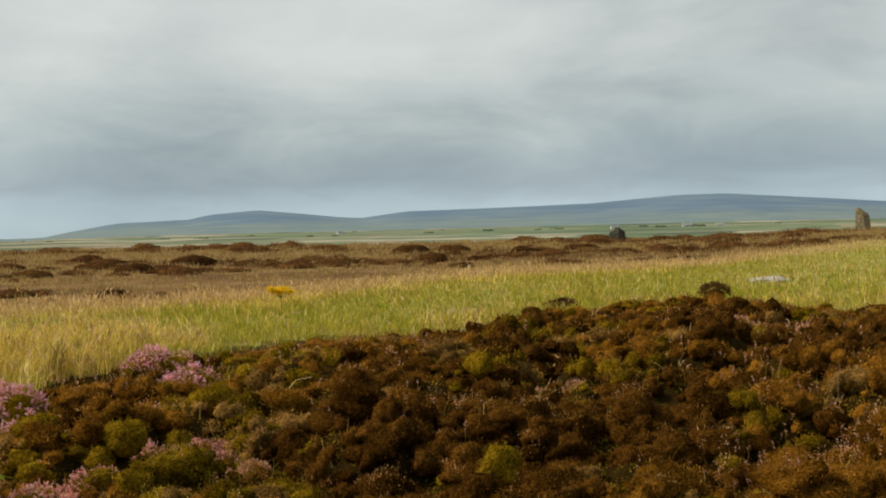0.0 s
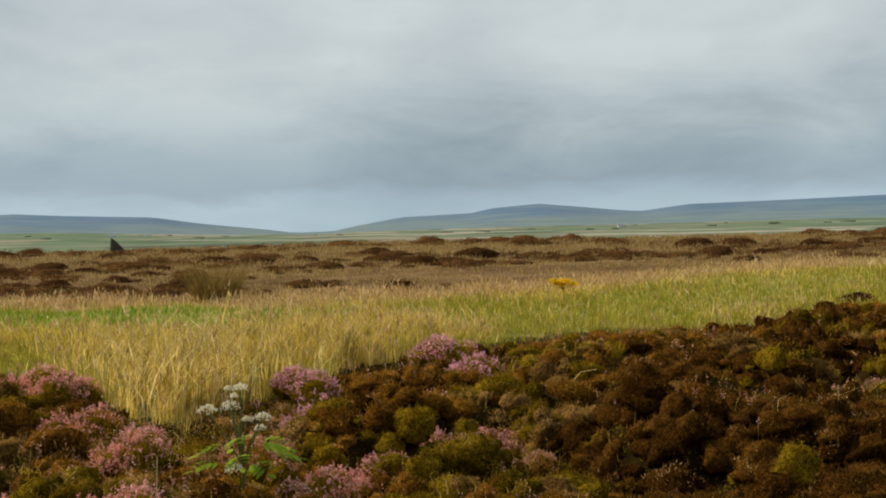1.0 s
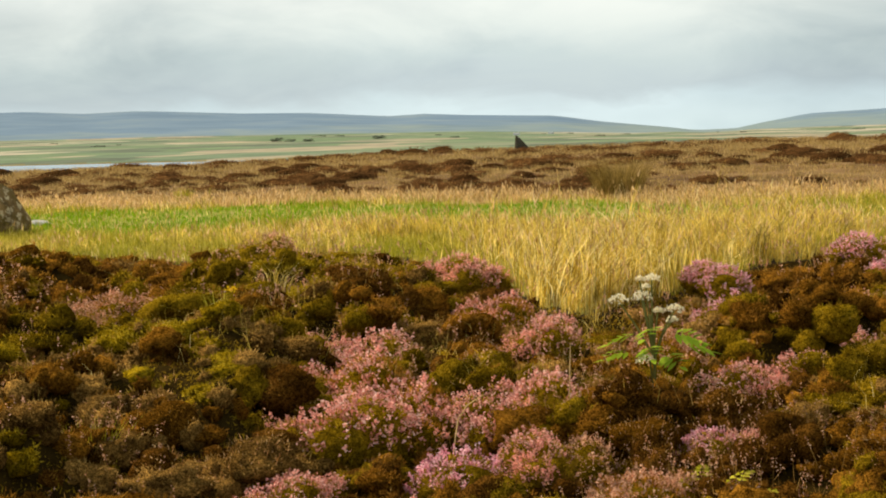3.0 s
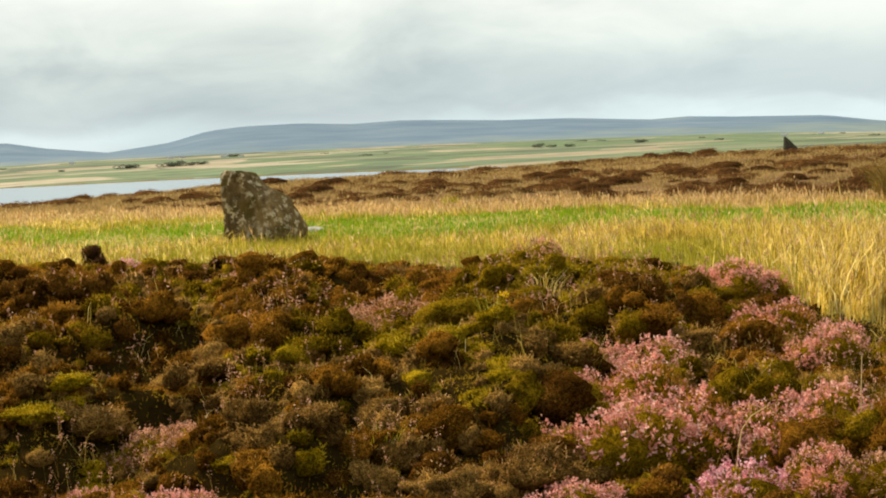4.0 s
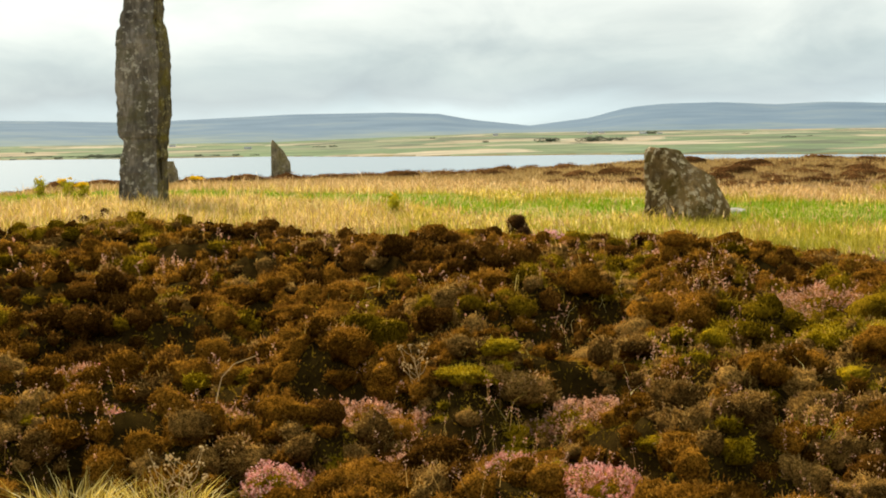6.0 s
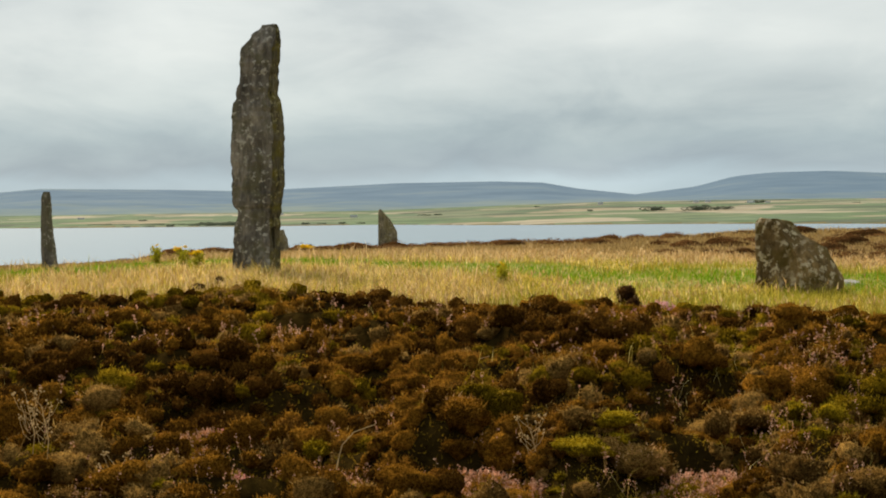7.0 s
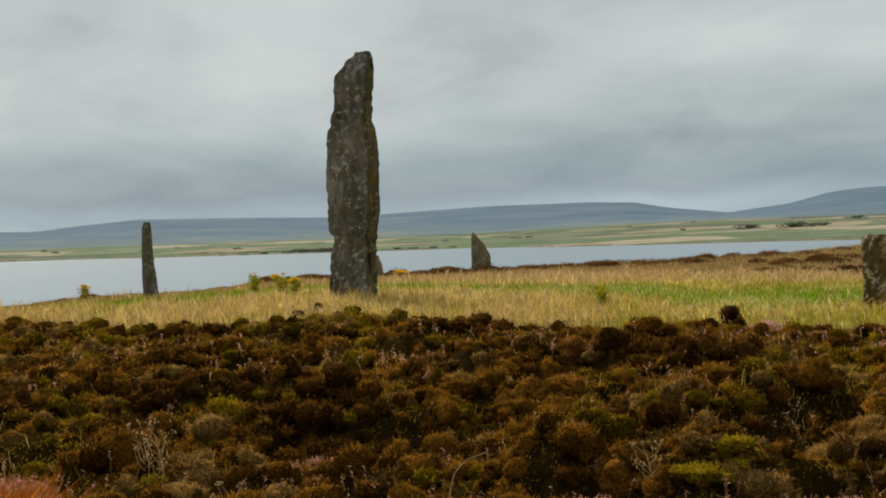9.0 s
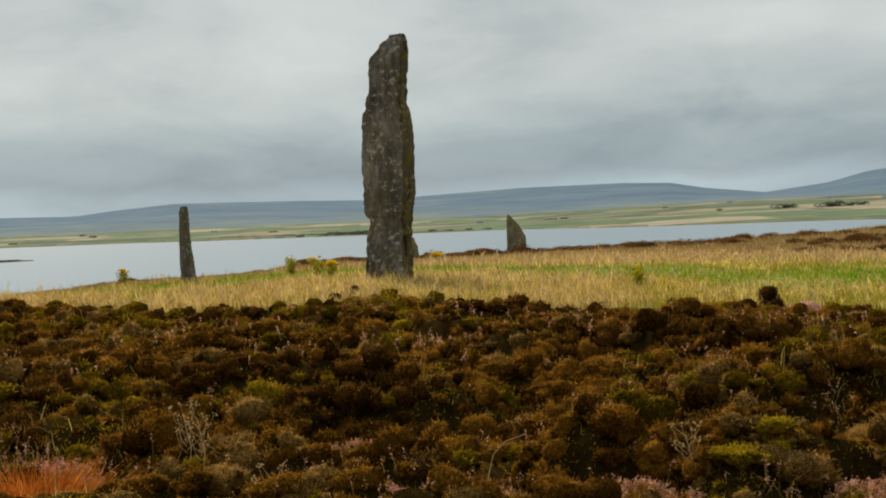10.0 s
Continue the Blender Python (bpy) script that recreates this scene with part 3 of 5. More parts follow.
def heath_base(az, r, x, y):
    """The heath under the tufts: hummocks that sink at the grass edge and round the flowering clumps."""
    x, y = np.asarray(x, float), np.asarray(y, float)
    near = np.full(x.shape, 9.0)
    for cx, cy, wd in CLUMP_SPOTS:
        near = np.minimum(near, np.hypot(x - cx, y - cy) / wd)
    rise = 0.34 * np.clip(smooth_noise(x, y, 0.75, 21, 2) * 2.3 - 0.66, 0, 1) + 0.10 * np.clip(smooth_noise(x, y, 0.34, 25, 2) * 2.2 - 0.65, 0, 1)
    return ground_z(az, r) + 0.03 + rise * np.clip((near - 0.3) / 0.8, 0.3, 1) * np.clip((edge_a(az) - 0.6 - r) / 4.5, 0.05, 1)


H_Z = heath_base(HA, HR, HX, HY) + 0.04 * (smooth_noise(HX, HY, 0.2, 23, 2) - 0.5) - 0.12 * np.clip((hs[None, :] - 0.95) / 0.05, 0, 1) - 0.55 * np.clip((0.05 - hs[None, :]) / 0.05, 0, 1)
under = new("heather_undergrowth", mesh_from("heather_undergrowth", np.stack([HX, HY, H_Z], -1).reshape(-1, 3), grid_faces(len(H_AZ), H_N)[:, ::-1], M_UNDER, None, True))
tagged(under, "woody undergrowth darkened for the shade between low heather tufts", "heather", kind="stuff")

MOUNDS = 22000
m_az = rng.uniform(-30, 87, MOUNDS)
m_e = edge_a(m_az) * 0.985
m_r = (3.9 ** 1.3 + rng.random(MOUNDS) * (m_e ** 1.3 - 3.9 ** 1.3)) ** (1 / 1.3)
m_x, m_y = plan(m_az, m_r)
m_rad = (0.034 + 0.062 * rng.random(MOUNDS) ** 1.5 + 0.11 * (rng.random(MOUNDS) < 0.14) * rng.random(MOUNDS)) * np.clip(0.7 + m_r / 28, 0.8, 1.4) * np.clip((m_e - m_r) / 3.0 + 0.5, 0.5, 1)
m_rad = np.minimum(m_rad, np.where(m_r > 9, 0.125, 0.16))
m_flat = rng.uniform(0.65, 1.2, MOUNDS) * np.where(m_rad > 0.11, 0.75, 1.0) * np.clip((m_e - m_r) / 4.5 + 0.40, 0.40, 1)
m_long = rng.uniform(0.85, 1.6, MOUNDS)
m_turn = rng.normal(np.radians(m_az), 0.8)
m_wave = rng.normal(size=(MOUNDS, 4, 3)) * np.array([1.8, 3.0, 4.4, 6.0])[None, :, None]
m_phase = rng.uniform(0, 2 * np.pi, (MOUNDS, 4))
near_clump = (np.hypot(m_x[:, None] - CLUMP_SPOTS[:, 0], m_y[:, None] - CLUMP_SPOTS[:, 1]) < m_rad[:, None] * 0.6 + CLUMP_SPOTS[:, 2] * 0.55).any(1)
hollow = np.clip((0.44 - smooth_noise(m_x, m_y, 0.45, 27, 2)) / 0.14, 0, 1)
m_z = heath_base(m_az, m_r, m_x, m_y) + m_rad * m_flat * rng.uniform(-0.2, 0.9, MOUNDS) + 0.05 * rng.random(MOUNDS) ** 3
m_z = np.where(near_clump, m_z - m_rad * 0.9, m_z - 0.05 * hollow) - 0.09 * np.clip((m_r - m_e + 2.0) / 2.0, 0, 1)


def lumps(which, way):
    """How far a tuft swells in each direction: no two alike."""
    wave, ph = m_wave[which], m_phase[which]
    if way.ndim == 2 and len(way) == len(which):
        a = np.einsum("nkc,nc->nk", wave, way) + ph
    else:
        a = np.einsum("nkc,vc->nvk", wave, way) + ph[:, None, :]
    return 0.94 + (np.sin(a) * (0.15, 0.14, 0.11, 0.08)).sum(-1)


# the kind of plant that each tuft is
pick = np.argsort(np.argsort(smooth_noise(m_x, m_y, 0.5, 33, 2) + 0.10 * rng.normal(size=MOUNDS))) / MOUNDS
wet_n = smooth_noise(m_x, m_y, 2.4, 31, 3)
m_kind = np.where(pick < 0.56, 0, np.where(pick < 0.87, 1, 3))
wet_n = wet_n - np.clip((4 - m_az) / 60, 0, 0.14)
m_kind = np.where((wet_n > 0.58) & (pick < 0.72), 1, m_kind)
m_kind = np.where((wet_n > 0.64) & (pick > 0.45), 2, m_kind)
m_kind = np.where((wet_n < 0.38) & (m_kind == 1) & (pick < 0.8), 0, m_kind)
m_light = ((m_az > 31) & (m_az < 46) & (m_r < 9.0)) | ((m_az >= 46) & (m_az < 62) & (m_r < 7.2)) | ((m_az > 62) & (m_az < 80) & (m_r < 8.0))
m_kind = np.where(m_light & (pick > 0.40), np.where(pick > 0.86, 2, np.where(pick > 0.62, 3, 0)), m_kind)
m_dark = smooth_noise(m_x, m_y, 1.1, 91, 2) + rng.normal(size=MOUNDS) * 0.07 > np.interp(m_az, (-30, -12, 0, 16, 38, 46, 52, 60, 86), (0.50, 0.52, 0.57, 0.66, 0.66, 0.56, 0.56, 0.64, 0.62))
# dark brown plants in patches; hollow tufts take their colour as painted shade
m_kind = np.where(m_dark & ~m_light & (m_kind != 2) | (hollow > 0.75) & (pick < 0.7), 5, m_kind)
m_flat = np.where(m_kind == 2, m_flat * 0.65, m_flat)
m_z = np.where(m_kind == 2, m_z - 0.03, m_z)
m_faded = rng.random(MOUNDS) < np.where(m_az > 50, 0.03, 0.09)


def ball(level):
    b = bmesh.new()
    bmesh.ops.create_icosphere(b, subdivisions=level, radius=1)
    b.verts.ensure_lookup_table()
    v, f = np.array([v.co for v in b.verts]), np.array([[v.index for v in f.verts] for f in b.faces])
    b.free()
    return v, f


def stretch_plan(x, y, which):
    """Tufts are longer one way than the other."""
    cl, sl, k = np.cos(m_turn[which]), np.sin(m_turn[which]), m_long[which]
    if x.ndim == 2:
        cl, sl, k = cl[:, None], sl[:, None], k[:, None]
    u, w = (x * cl + y * sl) * k, -x * sl + y * cl
    return u * cl - w * sl, u * sl + w * cl


def tuft_bodies(which, level):
    bv, bf = ball(level)
    n = len(which)
    k = lumps(which, bv) * rng.uniform(0.90, 1.08, (n, len(bv)))
    x, y = bv[None, :, 0] * k, bv[None, :, 1] * k
    z = bv[None, :, 2] * k * m_flat[which][:, None]
    rad = m_rad[which][:, None] * 0.90
    x, y = stretch_plan(x, y, which)
    v = np.stack([m_x[which][:, None] + x * rad, m_y[which][:, None] + y * rad, m_z[which][:, None] + z * rad], -1).reshape(-1, 3)
    f = (bf[None] + (np.arange(n) * len(bv))[:, None, None]).reshape(-1, 3)
    return v, f


# sprigs stand out of the tufts on all sides but the underside
SPRIGS = 980000
weight = np.where(m_r < 4.4, 0.25, 1) * m_rad ** 2 * m_long / m_r ** 1.5
o = rng.choice(MOUNDS, SPRIGS, p=weight / weight.sum())
s_dir = unit(rng.normal(size=(SPRIGS, 3)))
s_dir[:, 2] = np.where(s_dir[:, 2] < -0.35, -s_dir[:, 2], s_dir[:, 2])
s_off = s_dir * np.stack([m_rad, m_rad, m_rad * m_flat], -1)[o] * (lumps(o, s_dir) * rng.uniform(0.84, 1.02, SPRIGS))[:, None]
s_off[:, 0], s_off[:, 1] = stretch_plan(s_off[:, 0], s_off[:, 1], o)
s_pos = np.stack([m_x, m_y, m_z], -1)[o] + s_off
size = np.clip(m_r[o] / 8, 0.7, 2.2) ** 0.8
tang = rng.normal(size=(SPRIGS, 3)) + np.array([0, 0, 0.5])
tang = unit(tang - s_dir * (tang * s_dir).sum(-1, keepdims=True))
s_way = unit(s_dir * rng.uniform(0.5, 1.4, SPRIGS)[:, None] + tang * 0.75 + (0, 0, 0.35))
s_side = np.cross(s_way, s_dir + rng.normal(size=(SPRIGS, 3)) * 0.25)
s_len = 0.0185 * size * rng.uniform(0.6, 1.5, SPRIGS) * np.where(rng.random(SPRIGS) < 0.03, 2.2, 1)
s_wid = 0.0068 * size * rng.uniform(0.7, 1.4, SPRIGS)
stray = rng.random(SPRIGS)
s_kind = np.where(m_faded[o] & (s_dir[:, 2] > 0.2) & (stray < 0.6), 4, np.where(stray < 0.003, 4, np.where(stray > 0.99, 3, m_kind[o])))
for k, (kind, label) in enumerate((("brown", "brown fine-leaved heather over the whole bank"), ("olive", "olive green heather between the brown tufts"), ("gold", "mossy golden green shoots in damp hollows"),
                                   ("grey", "grey-brown twiggy heather going to seed"), ("dusty", "fading dusty pink heather sprigs"), ("peaty_shaded", "dark peat-brown heather, also painted as shade in the hollows"))):
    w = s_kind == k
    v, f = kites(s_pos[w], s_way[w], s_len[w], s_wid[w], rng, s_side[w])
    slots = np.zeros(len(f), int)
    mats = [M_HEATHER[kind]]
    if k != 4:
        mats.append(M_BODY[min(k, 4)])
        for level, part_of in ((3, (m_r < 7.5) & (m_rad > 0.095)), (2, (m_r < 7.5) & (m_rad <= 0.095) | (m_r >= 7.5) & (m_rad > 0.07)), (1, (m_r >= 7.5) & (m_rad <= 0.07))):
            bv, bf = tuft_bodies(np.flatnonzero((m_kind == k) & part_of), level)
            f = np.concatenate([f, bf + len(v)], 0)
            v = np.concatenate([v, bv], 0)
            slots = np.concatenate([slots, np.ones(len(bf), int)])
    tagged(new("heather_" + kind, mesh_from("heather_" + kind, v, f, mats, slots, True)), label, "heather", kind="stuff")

# twigs and dead litter on the ground between the tufts
LITTER = 150000
l_az = rng.uniform(-28, 86, LITTER)
l_r = 3.9 * (10.0 / 3.9) ** rng.random(LITTER)
l_keep = l_r < edge_a(l_az) - 0.3
l_az, l_r = l_az[l_keep], l_r[l_keep]
l_x, l_y = plan(l_az, l_r)
l_n = len(l_x)
l_k = np.clip(l_r / 8, 0.7, 2.0)
v, f = kites(np.stack([l_x, l_y, heath_base(l_az, l_r, l_x, l_y)], -1), unit(rng.normal(size=(l_n, 3)) * (0.8, 0.8, 0.4) + (0, 0, 0.8)), 0.026 * l_k * rng.uniform(0.6, 1.5, l_n), 0.010 * l_k * rng.uniform(0.6, 1.4, l_n), rng)
tagged(new("heather_litter", mesh_from("heather_litter", v, f, M_HEATHER["olive"])), "low olive moss and litter between heather tufts", "heather", kind="stuff")

# thin flower spikes and seed tips that stand over the tufts here and there
SPIKES = 9000
k_az = rng.uniform(-28, 86, SPIKES)
k_r = 4.6 * (13.0 / 4.6) ** rng.random(SPIKES)
k_x, k_y = plan(k_az, k_r)
k_keep = (k_r < edge_a(k_az) - 0.5) & (smooth_noise(k_x, k_y, 0.9, 67, 2) + 0.22 * rng.random(SPIKES) > np.interp(k_az, (-30, 5, 15, 48, 55, 86), (0.74, 0.70, 0.62, 0.62, 0.70, 0.72)))
k_az, k_r, k_x, k_y = k_az[k_keep], k_r[k_keep], k_x[k_keep], k_y[k_keep]
k_n = len(k_x)
k_len = rng.uniform(0.06, 0.16, k_n)
k_foot = np.stack([k_x, k_y, heath_base(k_az, k_r, k_x, k_y) + 0.06], -1)
k_way = unit(rng.normal(size=(k_n, 3)) * (0.25, 0.25, 0) + (0, 0, 1))
TIPS = 9
k_i = np.repeat(np.arange(k_n), TIPS)
tip_p = k_foot[k_i] + k_way[k_i] * (k_len[k_i] * rng.uniform(0.55, 1.0, len(k_i)))[:, None] + rng.normal(size=(len(k_i), 3)) * 0.005
tip_k = np.clip(k_r[k_i] / 8, 0.7, 1.6)
v, f = kites(tip_p, unit(rng.normal(size=tip_p.shape) + (0, 0, 0.6)), 0.012 * tip_k * rng.uniform(0.6, 1.3, len(k_i)), 0.009 * tip_k, rng)
sv, sf = kites(k_foot, k_way, k_len, 0.004 * np.clip(k_r / 8, 0.7, 1.6), rng)
tagged(new("heather_spikes", mesh_from("heather_spikes", np.concatenate([v, sv], 0), np.concatenate([f, sf + len(v)], 0), [M_BLOOM_T, M_HEATHER["grey"]], np.repeat([0, 1], [len(f), len(sf)]))), "thin salmon flower spikes standing over the heather", "heather", kind="stuff")

# thin grass that grows up through the heather in patches
THIN = 13000
q_az = rng.uniform(-28, 86, THIN)
q_r = 5.8 * (edge_a(q_az) / 5.8) ** rng.random(THIN)
q_x, q_y = plan(q_az, q_r)
q_keep = smooth_noise(q_x, q_y, 1.3, 61, 2) + 0.25 * rng.random(THIN) > np.interp(q_az, (-30, 8, 14, 45, 55, 86), (0.86, 0.83, 0.74, 0.74, 0.84, 0.84))
q_az, q_r, q_x, q_y = q_az[q_keep], q_r[q_keep], q_x[q_keep], q_y[q_keep]
q_n = len(q_x)
q_h = rng.uniform(0.10, 0.25, q_n)
q_way = unit(np.stack([rng.normal(size=q_n) * 0.3, rng.normal(size=q_n) * 0.3, np.ones(q_n)], -1))
q_bend = np.stack([rng.normal(size=q_n) * 0.35, rng.normal(size=q_n) * 0.3, -0.15 + 0 * q_h], -1) * q_h[:, None]
v, f = blades(np.stack([q_x, q_y, heath_base(q_az, q_r, q_x, q_y)], -1), q_way, q_h, rng.uniform(0.0015, 0.0035, q_n) * np.clip(q_r / 9, 0.8, 2), q_bend, rng)
tagged(new("heath_grass", mesh_from("heath_grass", v, f, M_STRAW)), "thin straw-coloured grass growing up through the heather", "grass", kind="stuff")

# ---- meadow grass between the heather and the moor ----
GRASS = 230000
g_az = rng.uniform(-30, 87, GRASS)
ga, gb = edge_a(g_az) * 0.97, edge_b(g_az)
g_t = rng.random(GRASS)
g_r = ga * (gb / ga) ** g_t
e_a, e_b = table(HEATH_EDGE, g_az), table(MEADOW_EDGE, g_az)
g_x, g_y = plan(g_az, g_r)
g_z = ground_z(g_az, g_r) - 0.03
nz = smooth_noise(g_x, g_y, 1.6, 41, 3)
nf = smooth_noise(g_x, g_y, 0.42, 44, 2)
tus = np.clip(smooth_noise(g_x, g_y, 0.26, 47, 2) * 2.4 - 0.7, 0, 1)
tall = np.clip(1.25 - np.abs(g_az - 15) / 11, 0, 1) * np.clip(2.2 - g_t * 4.0, 0, 1)
path_at = np.interp(g_az, (-30, 0, 8, 16, 40, 50, 66, 76), (0.45, 0.45, 0.62, 0.74, 0.55, 0.48, 0.82, 0.85))
path_wide = np.interp(g_az, (-30, 0, 12, 30, 48, 60, 72), (0.30, 0.26, 0.13, 0.20, 0.18, 0.10, 0.16))
path = np.exp(-((g_t - path_at) / path_wide) ** 2)
p_green = path * 1.2 + (nz - 0.5) * 1.0 - tall * 0.9
p_tan = np.clip((g_t - 0.70) / 0.2, 0, 1) + (nz - 0.5) * 0.6
mix_r = rng.random(GRASS)
lime = smooth_noise(g_x, g_y, 1.1, 49, 2) + 0.3 * (rng.random(GRASS) - 0.5) + np.interp(g_az, (-30, 0, 9, 14, 19, 26, 44, 56), (0.14, 0.12, -0.05, -0.22, -0.05, 0.12, 0.10, -0.16))
g_kind = np.where(p_green > np.where(g_az > 14, 0.45, 0.55), 1, np.where(p_tan > 0.5, 2, np.where(lime > 0.52, 3, 0)))
g_kind = np.where((g_kind == 1) & (p_green < 0.75) & (mix_r < 0.3), 3, g_kind)
g_kind = np.where((g_kind == 1) & (g_az < 9) & (rng.random(GRASS) < 0.6), 3, g_kind)
g_kind = np.where((g_kind == 0) & (g_az > 54) & (rng.random(GRASS) < 0.6), 2, g_kind)
g_kind = np.where(mix_r < np.interp(g_az, (8, 16), (0.06, 0.015)), 0, np.where(mix_r > 0.97, 3, g_kind))
g_h = np.choose(g_kind, [0.09 + 0.10 * nf + 0.12 * tus + 0.24 * tall * (0.5 + 0.5 * nf + 0.6 * tus), 0.05 + 0.05 * nf + 0.05 * tus, 0.09 + 0.10 * nf + 0.11 * tus, 0.08 + 0.08 * nf + 0.08 * tus])
g_h = g_h * np.interp(g_az, (50, 58), (1.0, 1.3)) * rng.uniform(0.5, 1.25, GRASS) * np.where(rng.random(GRASS) < 0.03, 1.6, 1)
gs = np.clip(g_r / 15, 0.7, 1.7)
sway = (smooth_noise(g_x, g_y, 0.5, 43, 1) - 0.5) * 0.3
g_way = unit(np.stack([rng.normal(size=GRASS) * 0.13 + sway, rng.normal(size=GRASS) * 0.15, np.ones(GRASS)], -1))
g_bend = np.stack([rng.normal(size=GRASS) * 0.22 + sway, rng.normal(size=GRASS) * 0.2, -0.12 + 0 * g_h], -1) * g_h[:, None]
for k, (kind, mat, label) in enumerate((("golden_grass", M_STRAW, "tall golden dry grass along the heather edge"), ("green_grass", M_GREEN, "short fresh green grass of the trodden path"), ("tan_grass", M_TAN, "tan seeding grass fringing the moor"),
                                        ("yellow_green_grass", M_LIME, "yellow-green meadow grass between path and heather"))):
    w = g_kind == k
    n_w = int(w.sum())
    feet = np.stack([g_x, g_y, g_z], -1)[w]
    v, f = blades(feet, g_way[w], g_h[w], 0.0085 * gs[w] * (1 + 0.4 * tall[w]) * rng.uniform(0.5, 1.4, n_w) * np.where(rng.random(n_w) < 0.10, 1.4, 1), g_bend[w], rng)
    mats, slots = [mat], np.zeros(len(f), int)
    if k in (0, 2):
        # feathery seed heads on the longer stalks
        top = np.flatnonzero((g_h[w] > 0.17) & (g_az[w] < 54) & (rng.random(n_w) < 0.2))
        tip = feet[top] + g_way[w][top] * g_h[w][top][:, None] + g_bend[w][top]
        for _ in range(2):
            hv, hf = kites(tip - g_way[w][top] * 0.05, unit(g_way[w][top] + rng.normal(size=tip.shape) * 0.25), rng.uniform(0.05, 0.10, len(top)), 0.016 * gs[w][top], rng)
            f = np.concatenate([f, hf + len(v)], 0)
            v = np.concatenate([v, hv], 0)
        mats, slots = [mat, M_TAN], np.concatenate([slots, np.ones(len(f) - len(slots), int)])
    tagged(new(kind, mesh_from(kind, v, f, mats, slots)), label, "grass", kind="stuff")

# ---- far moor: low tussocks of heather and bent grass ----
TUFTS = 11000
t_az = rng.uniform(-30, 87, TUFTS)
ta, tb = edge_b(t_az) * 0.98, edge_c(t_az) * 1.06
t_r = ta * (tb / ta) ** rng.random(TUFTS)
t_x, t_y = plan(t_az, t_r)
t_z = ground_z(t_az, t_r)
patch = smooth_noise(t_x, t_y, 9, 51, 3)
dark = smooth_noise(t_x, t_y, 22, 57, 2)
t_size = np.clip(t_r / 45, 0.55, 2.2)
front = (t_r - ta) / (tb - ta)
straw = np.where(t_az > 20, 0.40, 0.24)
t_kind = np.where(patch + rng.normal(size=TUFTS) * 0.10 > 0.57 - straw * np.clip(1.6 - 2.0 * front, 0, 1), 2, np.where(dark + rng.normal(size=TUFTS) * 0.1 > 0.58, 1, 0))
t_kind = np.where((t_kind == 2) & (t_az > 50) & (front > 0.4) & (rng.random(TUFTS) < 0.7), np.where(dark > 0.5, 1, 0), t_kind)
PER = 30
tu = np.repeat(np.arange(TUFTS), PER)
ang, rad = rng.uniform(0, 2 * np.pi, len(tu)), np.sqrt(rng.random(len(tu)))
o3 = np.stack([np.cos(ang) * rad, np.sin(ang) * rad, 0 * ang], -1)
t_hh = np.choose(t_kind, [0.13, 0.17, 0.10]) * rng.uniform(0.5, 1.3, TUFTS) * np.clip(t_size, 0.7, 1.5)
base = np.stack([t_x, t_y, t_z], -1)[tu] + o3 * (0.36 * t_size)[tu][:, None]
base[:, 2] += (t_hh[tu] * np.sqrt(np.clip(1 - rad ** 2, 0, 1))) - 0.05
way = unit(o3 * 0.8 + np.array([0, 0, 0.9]) + rng.normal(size=(len(tu), 3)) * 0.3)
M_MOORS = [leafy("rust_brown_moor_heather", [(0.0, (0.17, 0.092, 0.042)), (0.6, (0.245, 0.138, 0.062)), (1.0, (0.34, 0.21, 0.095))], (0.29, 0.19, 0.05), 0.1),
           leafy("dark_moor_heather", [(0.0, (0.105, 0.048, 0.02)), (0.7, (0.165, 0.078, 0.028)), (1.0, (0.22, 0.11, 0.04))]),
           leafy("bent_moor_grass", [(0.0, (0.28, 0.185, 0.06)), (0.6, (0.41, 0.29, 0.115)), (1.0, (0.58, 0.43, 0.20))])]
for k, (kind, label) in enumerate((("moor_heather", "rust-brown heather tussocks on the far moor"), ("dark_moor_heather", "dark heather hummocks on the far moor"), ("moor_grass", "pale bent grass between moor tussocks"))):
    w = t_kind[tu] == k
    sz = t_size[tu][w]
    v, f = kites(base[w], unit(way[w] + (0, 0, 1.2 * (k == 2))), (0.12 if k == 2 else 0.050) * sz * rng.uniform(0.6, 1.4, len(sz)), (0.022 if k == 2 else 0.032) * sz * rng.uniform(0.7, 1.3, len(sz)), rng)
    tagged(new(kind, mesh_from(kind, v, f, M_MOORS[k])), label, "moor", kind="stuff")


# broad soft hummocks of heather on the moor
HUMPS = 2200
h_az = rng.uniform(-30, 86, HUMPS)
h_a, h_b = edge_b(h_az) * 1.03, edge_c(h_az)
h_r = h_a * (h_b / h_a) ** rng.random(HUMPS)
h_x, h_y = plan(h_az, h_r)
h_keep = smooth_noise(h_x, h_y, 11, 77, 3) + 0.05 * rng.normal(size=HUMPS) > np.interp(h_az, (64, 69), (0.53, 0.7))
h_az, h_r, h_x, h_y = h_az[h_keep], h_r[h_keep], h_x[h_keep], h_y[h_keep]
h_w = (0.15 + 0.55 * rng.random(len(h_x)) ** 2) * np.clip(h_r / 50, 0.6, 1.8)
h_h = h_w * rng.uniform(0.25, 0.6, len(h_x))
bv, bf = ball(2)
k_ = rng.uniform(0.82, 1.12, (len(h_x), len(bv), 1))
v = (bv[None] * k_ * np.stack([h_w * 1.3, h_w, h_h], -1)[:, None, :] + np.stack([h_x, h_y, ground_z(h_az, h_r)], -1)[:, None, :]).reshape(-1, 3)
f = (bf[None] + (np.arange(len(h_x)) * len(bv))[:, None, None]).reshape(-1, 3)
PERH = 110
hu = np.repeat(np.arange(len(h_x)), PERH)
